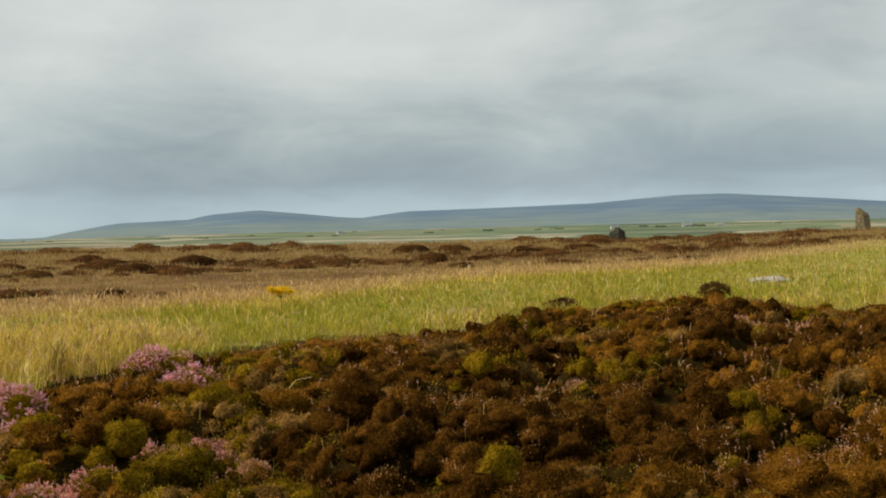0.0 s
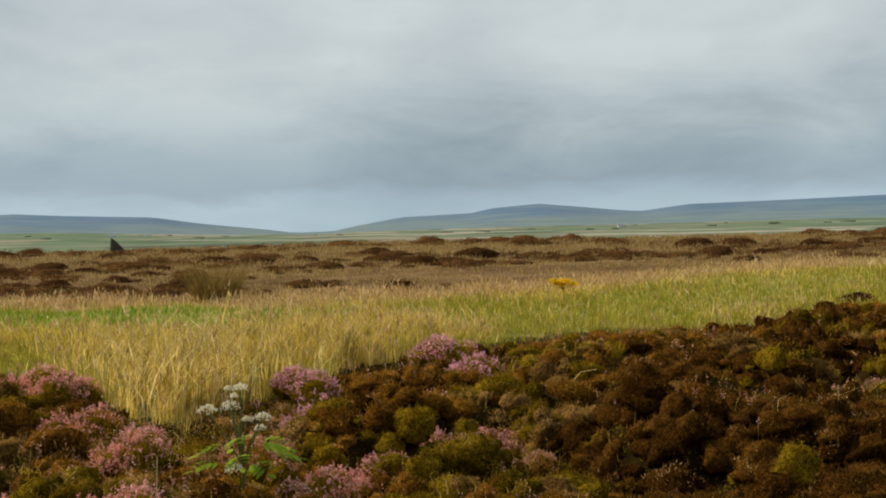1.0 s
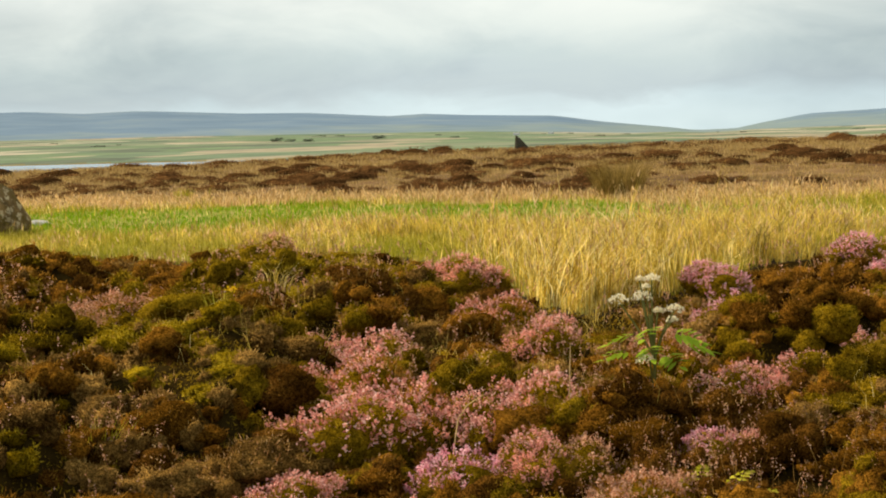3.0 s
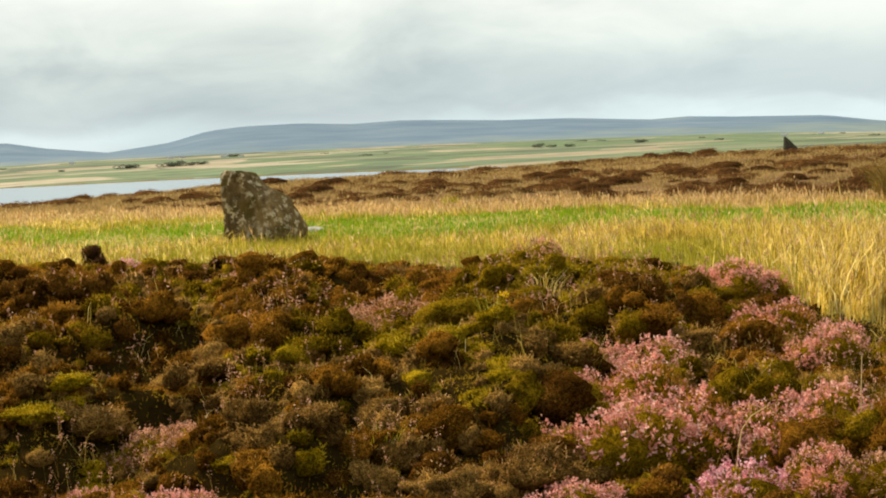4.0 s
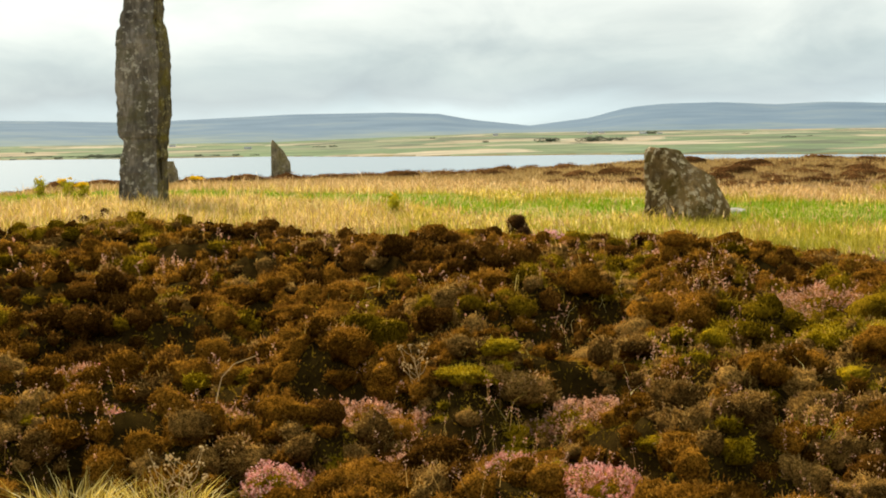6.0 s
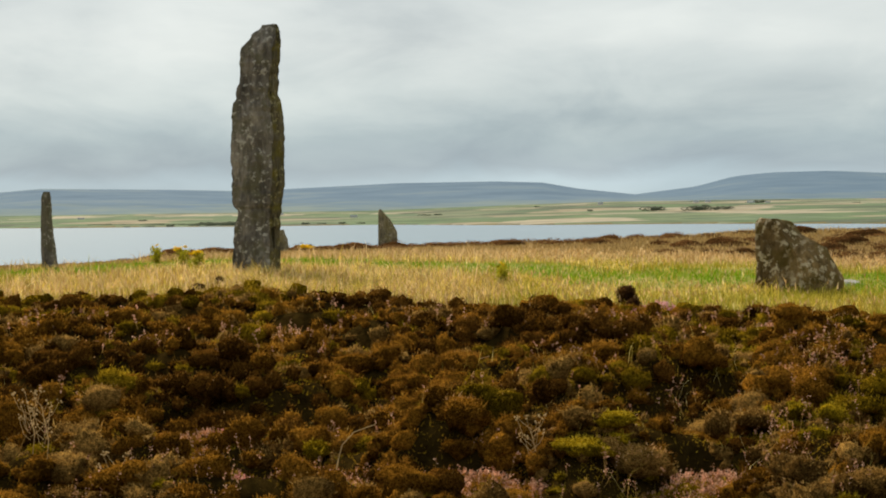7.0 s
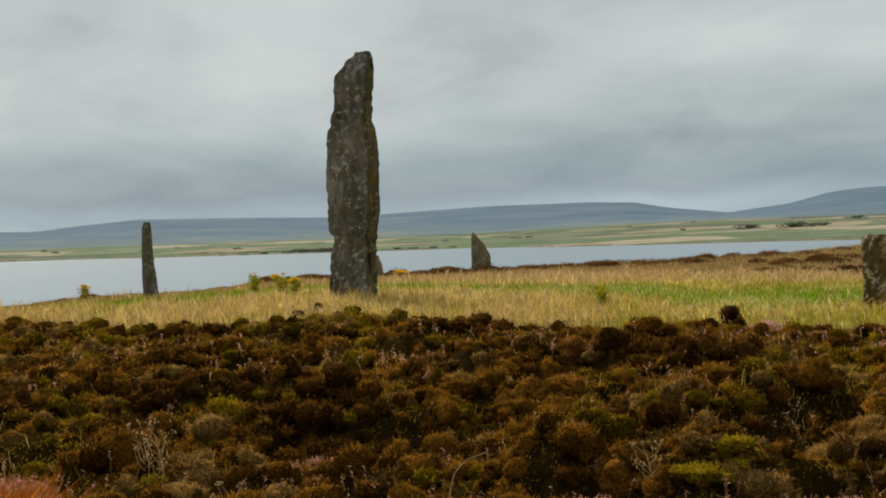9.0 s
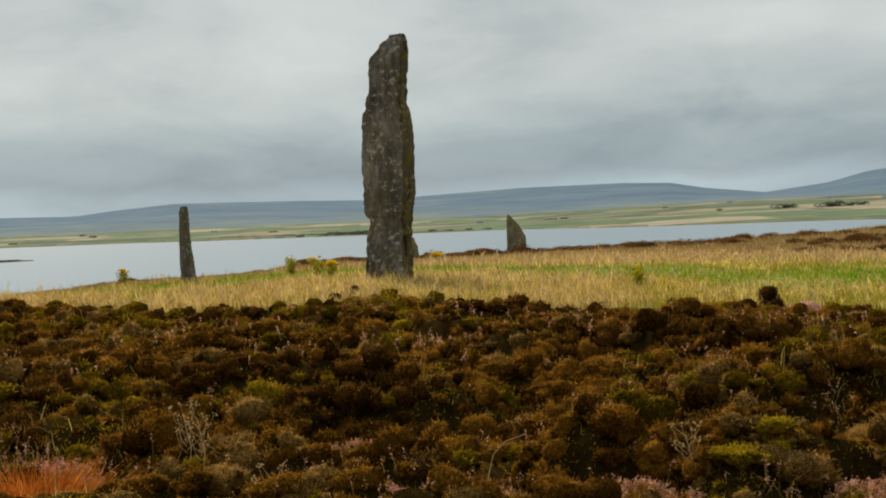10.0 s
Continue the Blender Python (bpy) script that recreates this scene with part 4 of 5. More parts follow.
hd = unit(rng.normal(size=(len(hu), 3)) + (0, 0, 0.5))
hd[:, 2] = np.abs(hd[:, 2])
hp = np.stack([h_x, h_y, ground_z(h_az, h_r)], -1)[hu] + hd * np.stack([h_w * 1.3, h_w, h_h], -1)[hu]
kv, kf = kites(hp, unit(hd * (1, 1, 0.6) + (0, 0, 0.5) + rng.normal(size=hp.shape) * 0.3), 0.065 * np.clip(h_r[hu] / 50, 0.7, 2), 0.034 * np.clip(h_r[hu] / 50, 0.7, 2), rng)
slots = np.concatenate([np.ones(len(f), int), np.zeros(len(kf), int)])
tagged(new("moor_hummocks", mesh_from("moor_hummocks", np.concatenate([v, kv], 0), np.concatenate([f, kf + len(v)], 0), [M_MOORS[1], M_MOORBODY], slots, True)), "broad dark red-brown heather hummocks on the moor", "moor", kind="stuff")


# ---- standing stones ----
def standing_stone(name, az, r, top_el, rows, depth, mat, label, rough=0.035, ridge=0.45, seed=1, category="standing stone", side_mat=None):
    """A slab from its height rows (height, left, right); the nearest arris stands at `ridge` of the half width."""
    x0, y0 = plan(az, r)
    z0 = float(ground_z(az, r)) - 0.06
    grow = (EYE + r * float(tand(top_el)) - z0) / rows[-1][0]
    rows = [(h * grow, a, b) for h, a, b in rows]
    hs_, ls, rs = zip(*rows)
    top = hs_[-1]
    levels = max(18, int(top / 0.05))
    per = 10
    verts = []
    for i in range(levels + 1):
        h = top * i / levels
        lo, hi = np.interp(h, hs_, ls), np.interp(h, hs_, rs)
        c, w = (lo + hi) / 2, (hi - lo) / 2
        d = depth * (0.35 + 0.65 * min(1, w / max(0.01, (rs[0] - ls[0]) / 2)))
        ring = [(-1, -0.10), (ridge, -0.5), (1, 0.02), (-0.5, 0.5)]
        for a, b in zip(ring, ring[1:] + ring[:1]):
            for k in range(per):
                u = k / per
                verts.append((c + w * (a[0] + (b[0] - a[0]) * u), d * (a[1] + (b[1] - a[1]) * u), h))
    n = per * 4
    out_v = []
    for x, y, z in verts:
        p = Vector((x * 1.6 + seed * 7.1, y * 1.6, z * 0.9))
        q = Vector((x * 7 + seed, y * 7, z * 2.3))
        s = Vector((x * 2, y * 2 + seed, z * 9))
        k = rough * (noise.noise(p) * 1.2 + noise.noise(q) * 0.8) + rough * 0.5 * noise.noise(s)
        if y < 0 and x > 0.15 * depth:
            # the split edge: stepped layers and deep upright fissures
            k += rough * (0.9 * abs(noise.noise(Vector((x * 16, y * 16, z * 1.3 + seed)))) - 0.5 * abs(noise.noise(Vector((x * 3, y * 3, z * 6.5)))))
        m = max(0.05, math.hypot(x, y))
        out_v.append((x + k * x / m, y + k * y / m, z + (rough * 0.7 * noise.noise(q) if z > 0 else 0)))
    faces = []
    for i in range(levels):
        for k in range(n):
            faces.append((i * n + k, i * n + (k + 1) % n, (i + 1) * n + (k + 1) % n, (i + 1) * n + k))
    bm = bmesh.new()
    vs = [bm.verts.new(v) for v in out_v]
    for j, f in enumerate(faces):
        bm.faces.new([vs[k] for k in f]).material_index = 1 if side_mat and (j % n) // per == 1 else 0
    bm.faces.new(vs[-n:])
    bm.faces.new(vs[:n][::-1])
    bm.normal_update()
    me = bpy.data.meshes.new(name)
    bm.to_mesh(me)
    bm.free()
    me.materials.append(mat)
    if side_mat:
        me.materials.append(side_mat)
    ob = new(name, me)
    ob.matrix_world = pose(float(x0), float(y0), z0, 0, 0, az)
    return tagged(ob, label, category)


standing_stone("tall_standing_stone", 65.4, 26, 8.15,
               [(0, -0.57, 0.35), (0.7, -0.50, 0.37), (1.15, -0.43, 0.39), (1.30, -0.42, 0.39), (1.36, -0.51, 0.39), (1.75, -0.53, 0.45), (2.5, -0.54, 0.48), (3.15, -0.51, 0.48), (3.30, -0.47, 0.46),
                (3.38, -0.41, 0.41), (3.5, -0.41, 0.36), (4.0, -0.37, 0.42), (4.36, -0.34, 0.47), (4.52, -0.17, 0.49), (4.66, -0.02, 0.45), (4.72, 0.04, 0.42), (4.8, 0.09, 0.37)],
               0.62, M_STONE, "tall narrow grey standing stone with shade-darkened, olive lichened edge", 0.05, 0.56, 3, side_mat=M_STONE_SIDE)
standing_stone("leaning_boulder", 42.5, 19, -0.5,
               [(0, -0.50, 0.70), (0.25, -0.49, 0.73), (0.42, -0.48, 0.66), (0.62, -0.50, 0.50), (0.74, -0.50, 0.32), (0.86, -0.50, 0.16), (0.95, -0.50, 0.05), (1.0, -0.47, -0.02), (1.03, -0.42, -0.10)],
               0.8, M_BOULDER, "squat sloping boulder blotched with pale lichen", 0.05, 0.1, 5, "boulder")
standing_stone("thin_standing_stone", 74.25, 30, 1.05,
               [(0, -0.18, 0.20), (0.9, -0.165, 0.11), (1.6, -0.155, 0.06), (2.1, -0.14, 0.045), (2.2, -0.09, 0.04)], 0.30, M_STONE, "thin weathered standing stone leaning slightly", 0.025, 0.5, 7)
standing_stone("pointed_standing_stone", 59.85, 62, 0.13,
               [(0, -0.46, 0.47), (0.80, -0.45, 0.47), (0.88, -0.45, 0.45), (1.35, -0.43, 0.16), (1.75, -0.41, -0.20), (1.85, -0.38, -0.30)], 0.35, M_FARSTONE, "pointed slab stone standing before the loch", 0.015, -0.72, 9)
standing_stone("small_standing_stone", 64.5, 44, -0.7, [(0, -0.18, 0.24), (0.55, -0.16, 0.22), (0.85, -0.12, 0.08)], 0.2, M_FARSTONE, "small stone half hidden behind the tall one", 0.02, 0.2, 11)
standing_stone("wedge_standing_stone", 19.65, 116, -0.16, [(0, -0.74, 0.74), (0.55, -0.70, 0.25), (1.1, -0.68, -0.28), (1.35, -0.66, -0.58)], 0.5, M_DARKROCK, "dark wedge-shaped stone on the moor skyline", 0.03, -0.6, 13)
standing_stone("distant_standing_stone", -24.5, 108, 0.33, [(0, -0.55, 0.62), (1.0, -0.54, 0.52), (1.22, -0.53, 0.38), (1.45, -0.52, -0.06), (1.55, -0.50, -0.22)], 0.5, M_FARSTONE, "broad grey stone standing on the moor rise", 0.015, 0.2, 15)
standing_stone("moor_boulder", -14.25, 93, -0.25, [(0, -0.66, 0.66), (0.35, -0.62, 0.64), (0.55, -0.45, 0.58), (0.68, -0.15, 0.42), (0.78, -0.04, 0.2)], 0.8, M_DARKROCK, "low dark rounded rock on the moor", 0.05, 0.1, 17, "boulder")


def flat_rock(az, el, w, d, h, label):
    x, y, z, r = spot(az, el)
    bm = bmesh.new()
    bmesh.ops.create_icosphere(bm, subdivisions=4, radius=1)
    for v in bm.verts:
        k = 1 + 0.22 * noise.noise(v.co * 1.7 + Vector((az, 0, 0))) + 0.08 * noise.noise(v.co * 6)
        v.co = Vector((v.co.x * w / 2 * k, v.co.y * d / 2 * k, max(v.co.z, -0.3) * h * k))
    ob = part("flat_rock", bm, M_SLAB, None)
    ob.matrix_world = pose(x, y, z + h * 0.15, 0, 0, az)
    tagged(ob, label, "rock")


flat_rock(-21.2, -2.62, 0.85, 1.3, 0.085, "pale bare slab of rock in the grass")
flat_rock(40.1, -3.3, 0.36, 0.4, 0.07, "small pale stone beside the boulder")


# a low dark spit out in the loch
islet_bm = bmesh.new()
bmesh.ops.create_icosphere(islet_bm, subdivisions=4, radius=1)
for v in islet_bm.verts:
    k = 1 + 0.3 * noise.noise(v.co * 2.3)
    v.co = Vector((v.co.x * 14 * k, v.co.y * 4 * k, max(v.co.z, -0.4) * 0.9 * k))
islet = part("islet", islet_bm, M_DARKROCK, None)
ix, iy = plan(81.9, 600)
islet.matrix_world = pose(float(ix), float(iy), LOCH, 0, 0, 81.9)
tagged(islet, "low dark rocky spit out in the loch", "islet")


# ---- flowering heather clumps ----
def heather_clump(seed, bloom, dense, leaf="olive"):
    """An unplaced clump of one metre across: dark foliage, and many upright flower spikes of small bells."""
    g = np.random.default_rng(seed)
    root = new("heather_clump")
    lobes = np.array([(0, 0, 0.0, 0.29)] + [(g.uniform(-0.40, 0.40), g.uniform(-0.38, 0.38), g.uniform(-0.08, 0.06), g.uniform(0.10, 0.21)) for _ in range(10)])

    def crown(n, up):
        c = lobes[g.choice(len(lobes), n, p=lobes[:, 3] ** 2 / (lobes[:, 3] ** 2).sum())]
        a, t_ = g.uniform(0, 2 * np.pi, n), np.arccos(1 - g.random(n) * up)
        d = np.stack([np.cos(a) * np.sin(t_), np.sin(a) * np.sin(t_), np.cos(t_)], -1)
        return c[:, :3] + d * c[:, 3:4] * (1, 1, 1.1), d

    p, d = crown(2200, 1.1)
    v, f = kites(p * (1, 1, 0.95), unit(d + g.normal(size=p.shape) * 0.4 + (0, 0, 0.4)), g.uniform(0.025, 0.055, len(p)), g.uniform(0.010, 0.018, len(p)), g)
    bv, bf = ball(2)
    slots = np.zeros(len(f), int)
    for lx, ly, lz, lr in lobes:
        f = np.concatenate([f, bf + len(v)], 0)
        v = np.concatenate([v, bv * (lr * 0.92 * (0.85 + 0.25 * g.random((len(bv), 1)))) + (lx, ly, lz)], 0)
    slots = np.concatenate([slots, np.ones(len(f) - len(slots), int)])
    part("foliage", mesh_from("foliage", v, f, [M_HEATHER[leaf], M_BODY[1]], slots, True), None, root, "dark fine heather foliage")
    p, d = crown(int(820 * dense), 0.9)
    keep = (smooth_noise(p[:, 0] + seed, p[:, 1], 0.14, seed, 2) + 0.4 * p[:, 2] + 0.10 * g.normal(size=len(p))) > 0.53
    p, d = p[keep], d[keep]
    axis = unit(d * 0.7 + g.normal(size=p.shape) * 0.3 + (0, 0, 0.8))
    tall_ = g.uniform(0.03, 0.10, len(p))
    per = 9
    i = np.repeat(np.arange(len(p)), per)
    u = g.random(len(i))
    q = p[i] + axis[i] * (tall_[i] * u)[:, None] + g.normal(size=(len(i), 3)) * (0.014 * (1.15 - u))[:, None]
    v, f = kites(q, unit(g.normal(size=q.shape) + axis[i] * 0.5), g.uniform(0.016, 0.030, len(i)), g.uniform(0.012, 0.022, len(i)), g)
    part("blossom", mesh_from("blossom", v, f, bloom), None, root, "upright spikes of small bell flowers")
    return root


CLUMPS = {
    "pink": [heather_clump(101, M_BLOOM, 1.0), heather_clump(102, M_BLOOM, 0.8), heather_clump(103, M_BLOOM, 0.6, "brown")],
    "purple": [heather_clump(104, M_BLOOM_P, 1.0), heather_clump(105, M_BLOOM_P, 0.8)],
    "tan": [heather_clump(106, M_BLOOM_T, 0.8, "brown"), heather_clump(107, M_BLOOM_T, 0.65)],
}
CLUMP_LABEL = {"pink": "rounded heather clump in rose pink bloom", "purple": "rounded heather clump in bright purple-pink bloom", "tan": "heather clump with fading salmon-tan bloom"}
CLUMP_WIDE = {"pink": 1.3, "purple": 1.2, "tan": 1.15}
used = set()


def plant_clump(kind, az, el, width, high=0.9):
    x, y, z, r = spot(az, el, 0.30)
    g = random.Random(int(az * 100 + el * 10))
    src = CLUMPS[kind][g.randrange(len(CLUMPS[kind]))]
    if src.name in used:
        ob = copy_thing(src, Matrix.Identity(4))
    else:
        ob = src
        used.add(src.name)
    base_z = max(z + 0.10, float(heath_base(az, r, x, y)) - 0.03)
    ob.matrix_world = pose(x, y, base_z, 0, 0, g.uniform(0, 360)) @ Matrix.Diagonal((width * CLUMP_WIDE[kind], width * CLUMP_WIDE[kind], width * high * 1.4, 1))
    tagged(ob, CLUMP_LABEL[kind], "heather", "flowering heather clumps")


for kind, az, el, wd in CLUMP_PLAN:
    plant_clump(kind, az, el, wd, {"pink": 0.9, "purple": 0.75, "tan": 0.8}[kind])


# ---- single plants ----
def hogweed(az, el):
    x, y, z, r = spot(az, el)
    root = new("hogweed")
    root.matrix_world = pose(x, y, z, 0, 0, az)
    tagged(root, "white-flowered hogweed with lobed leaves in the heather", "wildflower")
    g = np.random.default_rng(61)
    bm = bmesh.new()
    tube(bm, [(0, 0, 0), (0.01, 0, 0.25), (-0.01, 0.01, 0.48)], 0.012, 0.008)
    stem = part("stem", bm, M_STEM, root)
    heads = [(0.0, 0.02, 0.66, 0.085), (-0.17, 0.03, 0.55, 0.105), (-0.05, -0.02, 0.57, 0.115), (0.11, 0.0, 0.50, 0.11), (-0.06, 0.0, 0.665, 0.04), (0.10, 0.02, 0.45, 0.06), (-0.03, -0.10, 0.26, 0.10), (-0.03, 0.03, 0.62, 0.05), (0.03, 0.0, 0.50, 0.05)]
    for hx, hy, hz, w in heads:
        bm = bmesh.new()
        tube(bm, [(0, 0, min(0.30, hz * 0.5)), (hx * 0.5, hy, (hz + 0.30) / 2), (hx, hy, hz)], 0.006, 0.004, 4)
        part("stalk", bm, M_STEM, stem)
        n = 90
        a, q = g.uniform(0, 2 * np.pi, n), np.sqrt(g.random(n))
        p = np.stack([hx + np.cos(a) * q * w / 2, hy + np.sin(a) * q * w / 2, hz + 0.30 * w * (1 - q ** 2) + g.normal(size=n) * 0.003], -1)
        v, f = kites(p, unit(g.normal(size=p.shape) * 0.9 + (0, 0, 0.5)), np.full(n, 0.013), np.full(n, 0.011), g)
        tagged(part("flower_head", mesh_from("flower_head", v, f, M_UMBEL), None, root, "flat cream-white umbel"), kind="stuff")
    for lx, lz, turn in ((-0.06, 0.36, 200), (0.07, 0.37, -10), (0.13, 0.31, 20), (-0.08, 0.27, 170), (0.02, 0.40, 250), (0.05, 0.26, -60), (-0.03, 0.30, 280)):
        bm = bmesh.new()
        t_ = radians(turn)
        out_ = Vector((math.cos(t_), math.sin(t_) * 0.7, 0.0))
        across = Vector((-math.sin(t_), math.cos(t_) * 0.7, 0.35)).normalized()
        for k in range(5):
            u = 0.3 + 0.17 * k
            c0 = Vector((lx, 0, lz)) + out_ * (0.17 * u) + Vector((0, 0, 0.10 * u - 0.13 * u * u))
            for sg in ((-1, 1) if k < 4 else (0,)):
                way = (across * sg + out_ * (0.55 if sg else 1.0)).normalized()
                ln = 0.075 * (1.15 - 0.5 * abs(u - 0.45))
                wd = way.cross(Vector((0, 0, 1))).normalized() * 0.017
                dip = Vector((0, 0, -0.016))
                vs = [bm.verts.new(q) for q in (c0, c0 + way * ln * 0.35 - wd, c0 + way * ln * 0.7 - wd * 0.75 + dip * 0.5, c0 + way * ln + dip, c0 + way * ln * 0.7 + wd * 0.75 + dip * 0.5, c0 + way * ln * 0.35 + wd)]
                bm.faces.new(vs)
        part("leaf", bm, M_LEAF, root, "bright green divided leaf")


hogweed(12.93, -12.12)


def ragwort(az, r, tall_, heads, spread, label, leafy_stem=True, seed=1, floret=1.0):
    g = np.random.default_rng(seed)
    x, y = plan(az, r)
    root = new("ragwort")
    root.matrix_world = pose(float(x), float(y), float(ground_z(az, r)), 0, 0, az)
    tagged(root, label, "wildflower", "yellow ragwort plants")
    bm = bmesh.new()
    tube(bm, [(0, 0, -0.03), (0.01, 0, tall_ * 0.4), (0, 0.01, tall_ * 0.75)], 0.007, 0.005, 5)
    part("stem", bm, M_STEM, root)
    for _ in range(heads):
        hx, hy, hz = g.normal() * spread, g.normal() * spread, tall_ * g.uniform(0.86, 1.05)
        bm = bmesh.new()
        tube(bm, [(0, 0, tall_ * 0.66), (hx * 0.5, hy * 0.5, hz * 0.85), (hx, hy, hz)], 0.003, 0.002, 4)
        part("stalk", bm, M_STEM, root)
        n = 60
        p = np.stack([hx + g.normal(size=n) * 0.035 * floret, hy + g.normal(size=n) * 0.035 * floret, hz + g.normal(size=n) * 0.012], -1)
        v, f = kites(p, unit(g.normal(size=p.shape) + (0, 0, 0.6)), np.full(n, 0.035 * floret), np.full(n, 0.028 * floret), g)
        tagged(part("flower_head", mesh_from("flower_head", v, f, M_YELLOW), None, root, "bright yellow florets"), kind="stuff")
    if leafy_stem:
        n = 260
        p = np.stack([g.normal(size=n) * spread * 0.8, g.normal(size=n) * spread * 0.8, tall_ * g.uniform(0.1, 0.85, n)], -1)
        v, f = kites(p, unit(g.normal(size=p.shape) + (0, 0, 0.5)), g.uniform(0.06, 0.13, n), g.uniform(0.02, 0.045, n), g)
        part("foliage", mesh_from("foliage", v, f, M_FERN), None, root, "ragged green leaves")


ragwort(-0.15, 19, 0.36, 18, 0.062, "single ragwort with a broad yellow flower head", False, 71)
ragwort(68.75, 29, 0.48, 5, 0.09, "bushy ragwort with yellow flowers near the tall stone", True, 72, 0.7)
ragwort(69.85, 31, 0.46, 2, 0.07, "leggy ragwort with few flowers", True, 73, 0.5)
ragwort(68.1, 29, 0.36, 6, 0.10, "spreading ragwort in the dry grass", True, 74)
ragwort(63.45, 34, 0.30, 8, 0.08, "low ragwort in bloom on the moor edge", False, 75)
ragwort(76.95, 38, 0.42, 7, 0.09, "ragwort in bloom on the bank edge", True, 76)
ragwort(54.9, 21, 0.38, 2, 0.07, "green ragwort with few flowers in the grass", True, 77, 0.35)
ragwort(31.61, 8.6, 0.46, 2, 0.02, "small yellow flower on a thin stem", False, 78, 0.4)


def tuft(name, az, el, width, tall_, mat, label, n=700, seed=1, blade=False, above=0.15, category="shrub", knobs=()):
    g = np.random.default_rng(seed)
    n = n if blade else int(n * 2.5)
    x, y, z, r = spot(az, el, above)
    root = new(name)
    z_ = z + above * 0.3 if not blade else float(heath_base(az, r, np.array(x), np.array(y))) if r < float(edge_a(az)) else z
    root.matrix_world = pose(x, y, z_, 0, 0, az)
    tagged(root, label, category)
    a, q = g.uniform(0, 2 * np.pi, n), np.sqrt(g.random(n))
    d = np.stack([np.cos(a) * q, np.sin(a) * q, np.sqrt(np.clip(1 - q ** 2, 0, 1))], -1)
    if blade:
        p = d * (0.35 * width, 0.35 * width, 0)
        ln = tall_ * g.uniform(0.5, 1.1, n)
        v, f = blades(p, unit(d * (0.55, 0.55, 0) * (0.4 if mat in (M_RUST, M_FERN) else 0.7) + (0, 0, 1) + g.normal(size=p.shape) * (0.25 if mat == M_RUST else 0.12)), ln, np.full(n, 0.009 if mat == M_RUST else 0.0045), (d * (0.5, 0.5, -0.3) + g.normal(size=p.shape) * (0.18, 0.18, 0.05)) * ln[:, None] * (0.8 if mat == M_STRAW else 0.45), g)
    else:
        p = d * (width / 2, width / 2, tall_) * (0.75 + 0.55 * smooth_noise(d[:, 0] + seed, d[:, 1] + d[:, 2], 0.45, seed, 2))[:, None] * g.uniform(0.8, 1.15, (n, 1))
        if knobs:
            c = np.array(knobs)[g.integers(0, len(knobs), n)]
            d = unit(g.normal(size=(n, 3)))
            p = c[:, :3] + d * c[:, 3:4] * g.uniform(0.75, 1.15, (n, 1))
        v, f = kites(p, unit(d + g.normal(size=p.shape) * 0.5), g.uniform(0.018, 0.045, n), g.uniform(0.008, 0.018, n), g)
    slots = np.zeros(len(f), int)
    if not blade:
        bv, bf = ball(2)
        for kx, ky, kz, kr in knobs or ((0, 0, 0, 0),):
            f = np.concatenate([f, bf + len(v)], 0)
            v = np.concatenate([v, bv * g.uniform(0.8, 1.1, (len(bv), 1)) * ((kr * 0.9,) * 3 if knobs else (width * 0.36, width * 0.36, tall_ * 0.7)) + (kx, ky, kz)], 0)
            slots = np.concatenate([slots, np.ones(len(bf), int)])
    part("foliage", mesh_from("foliage", v, f, [mat, M_BODY[4]], slots, True), None, root)
    for k in range(0 if blade else 5):
        t_ = k * 2 * math.pi / 5
        bm = bmesh.new()
        tube(bm, [(0, 0, -above), (math.cos(t_) * width * 0.1, math.sin(t_) * width * 0.1, tall_ * 0.4), (math.cos(t_) * width * 0.25, math.sin(t_) * width * 0.25, tall_ * 0.8)], 0.012, 0.005, 4)
        part("stem", bm, M_DARKTUFT, root, "woody dark stem")


tuft("dark_heather_bush", 49.51, -3.79, 0.24, 0.17, M_DARKTUFT, "knobby dark dead heather bush at the grass edge", 900, seed=81, knobs=((-0.02, 0, 0.0, 0.11), (0.06, 0, 0.07, 0.07), (-0.03, 0, 0.15, 0.075), (0.04, 0, 0.17, 0.055)))
tuft("dark_heather_bush", 49.2, -3.95, 0.20, 0.10, M_DARKTUFT, "low dark heather bush at the grass edge", 300, seed=95)
tuft("dark_heather_bush", 67.25, -2.87, 0.16, 0.13, M_DARKTUFT, "small knobby dark heather bush at the grass edge", 450, 82, knobs=((0, 0, 0.0, 0.09), (0.05, 0, 0.03, 0.06), (0.01, 0, 0.12, 0.055)))
tuft("dark_heather_bush", 68.11, -2.97, 0.18, 0.09, M_DARKTUFT, "small dark heather tuft at the grass edge", 300, 83)
tuft("dark_heather_bush", 53.53, -3.7, 0.12, 0.07, M_DARKTUFT, "tiny dark heather tuft at the grass edge", 200, 84)
tuft("dark_heather_bush", -12.5, -3.23, 0.42, 0.10, M_DARKTUFT, "dark heather tuft beside the grass", 400, 85)
tuft("dark_heather_bush", -19.04, -2.94, 0.50, 0.20, M_DARKTUFT, "rounded dark heather bush beside the grass", 700, 86)
tuft("rush_clump", 15.18, -2.98, 1.0, 0.78, M_RUSH, "tall olive-tan clump of rushes behind the grass", 1500, 87, True, 0.0, "rushes")
tuft("rush_clump", 34.19, -2.58, 0.4, 0.30, M_FERN, "small green rush clump in the meadow", 300, 88, True, 0.0, "rushes")
tuft("green_tussock", 31.84, -8.75, 0.26, 0.28, M_FERN, "bright yellow-green grass tussock in the heather", 80, 89, True, 0.3, "grass")
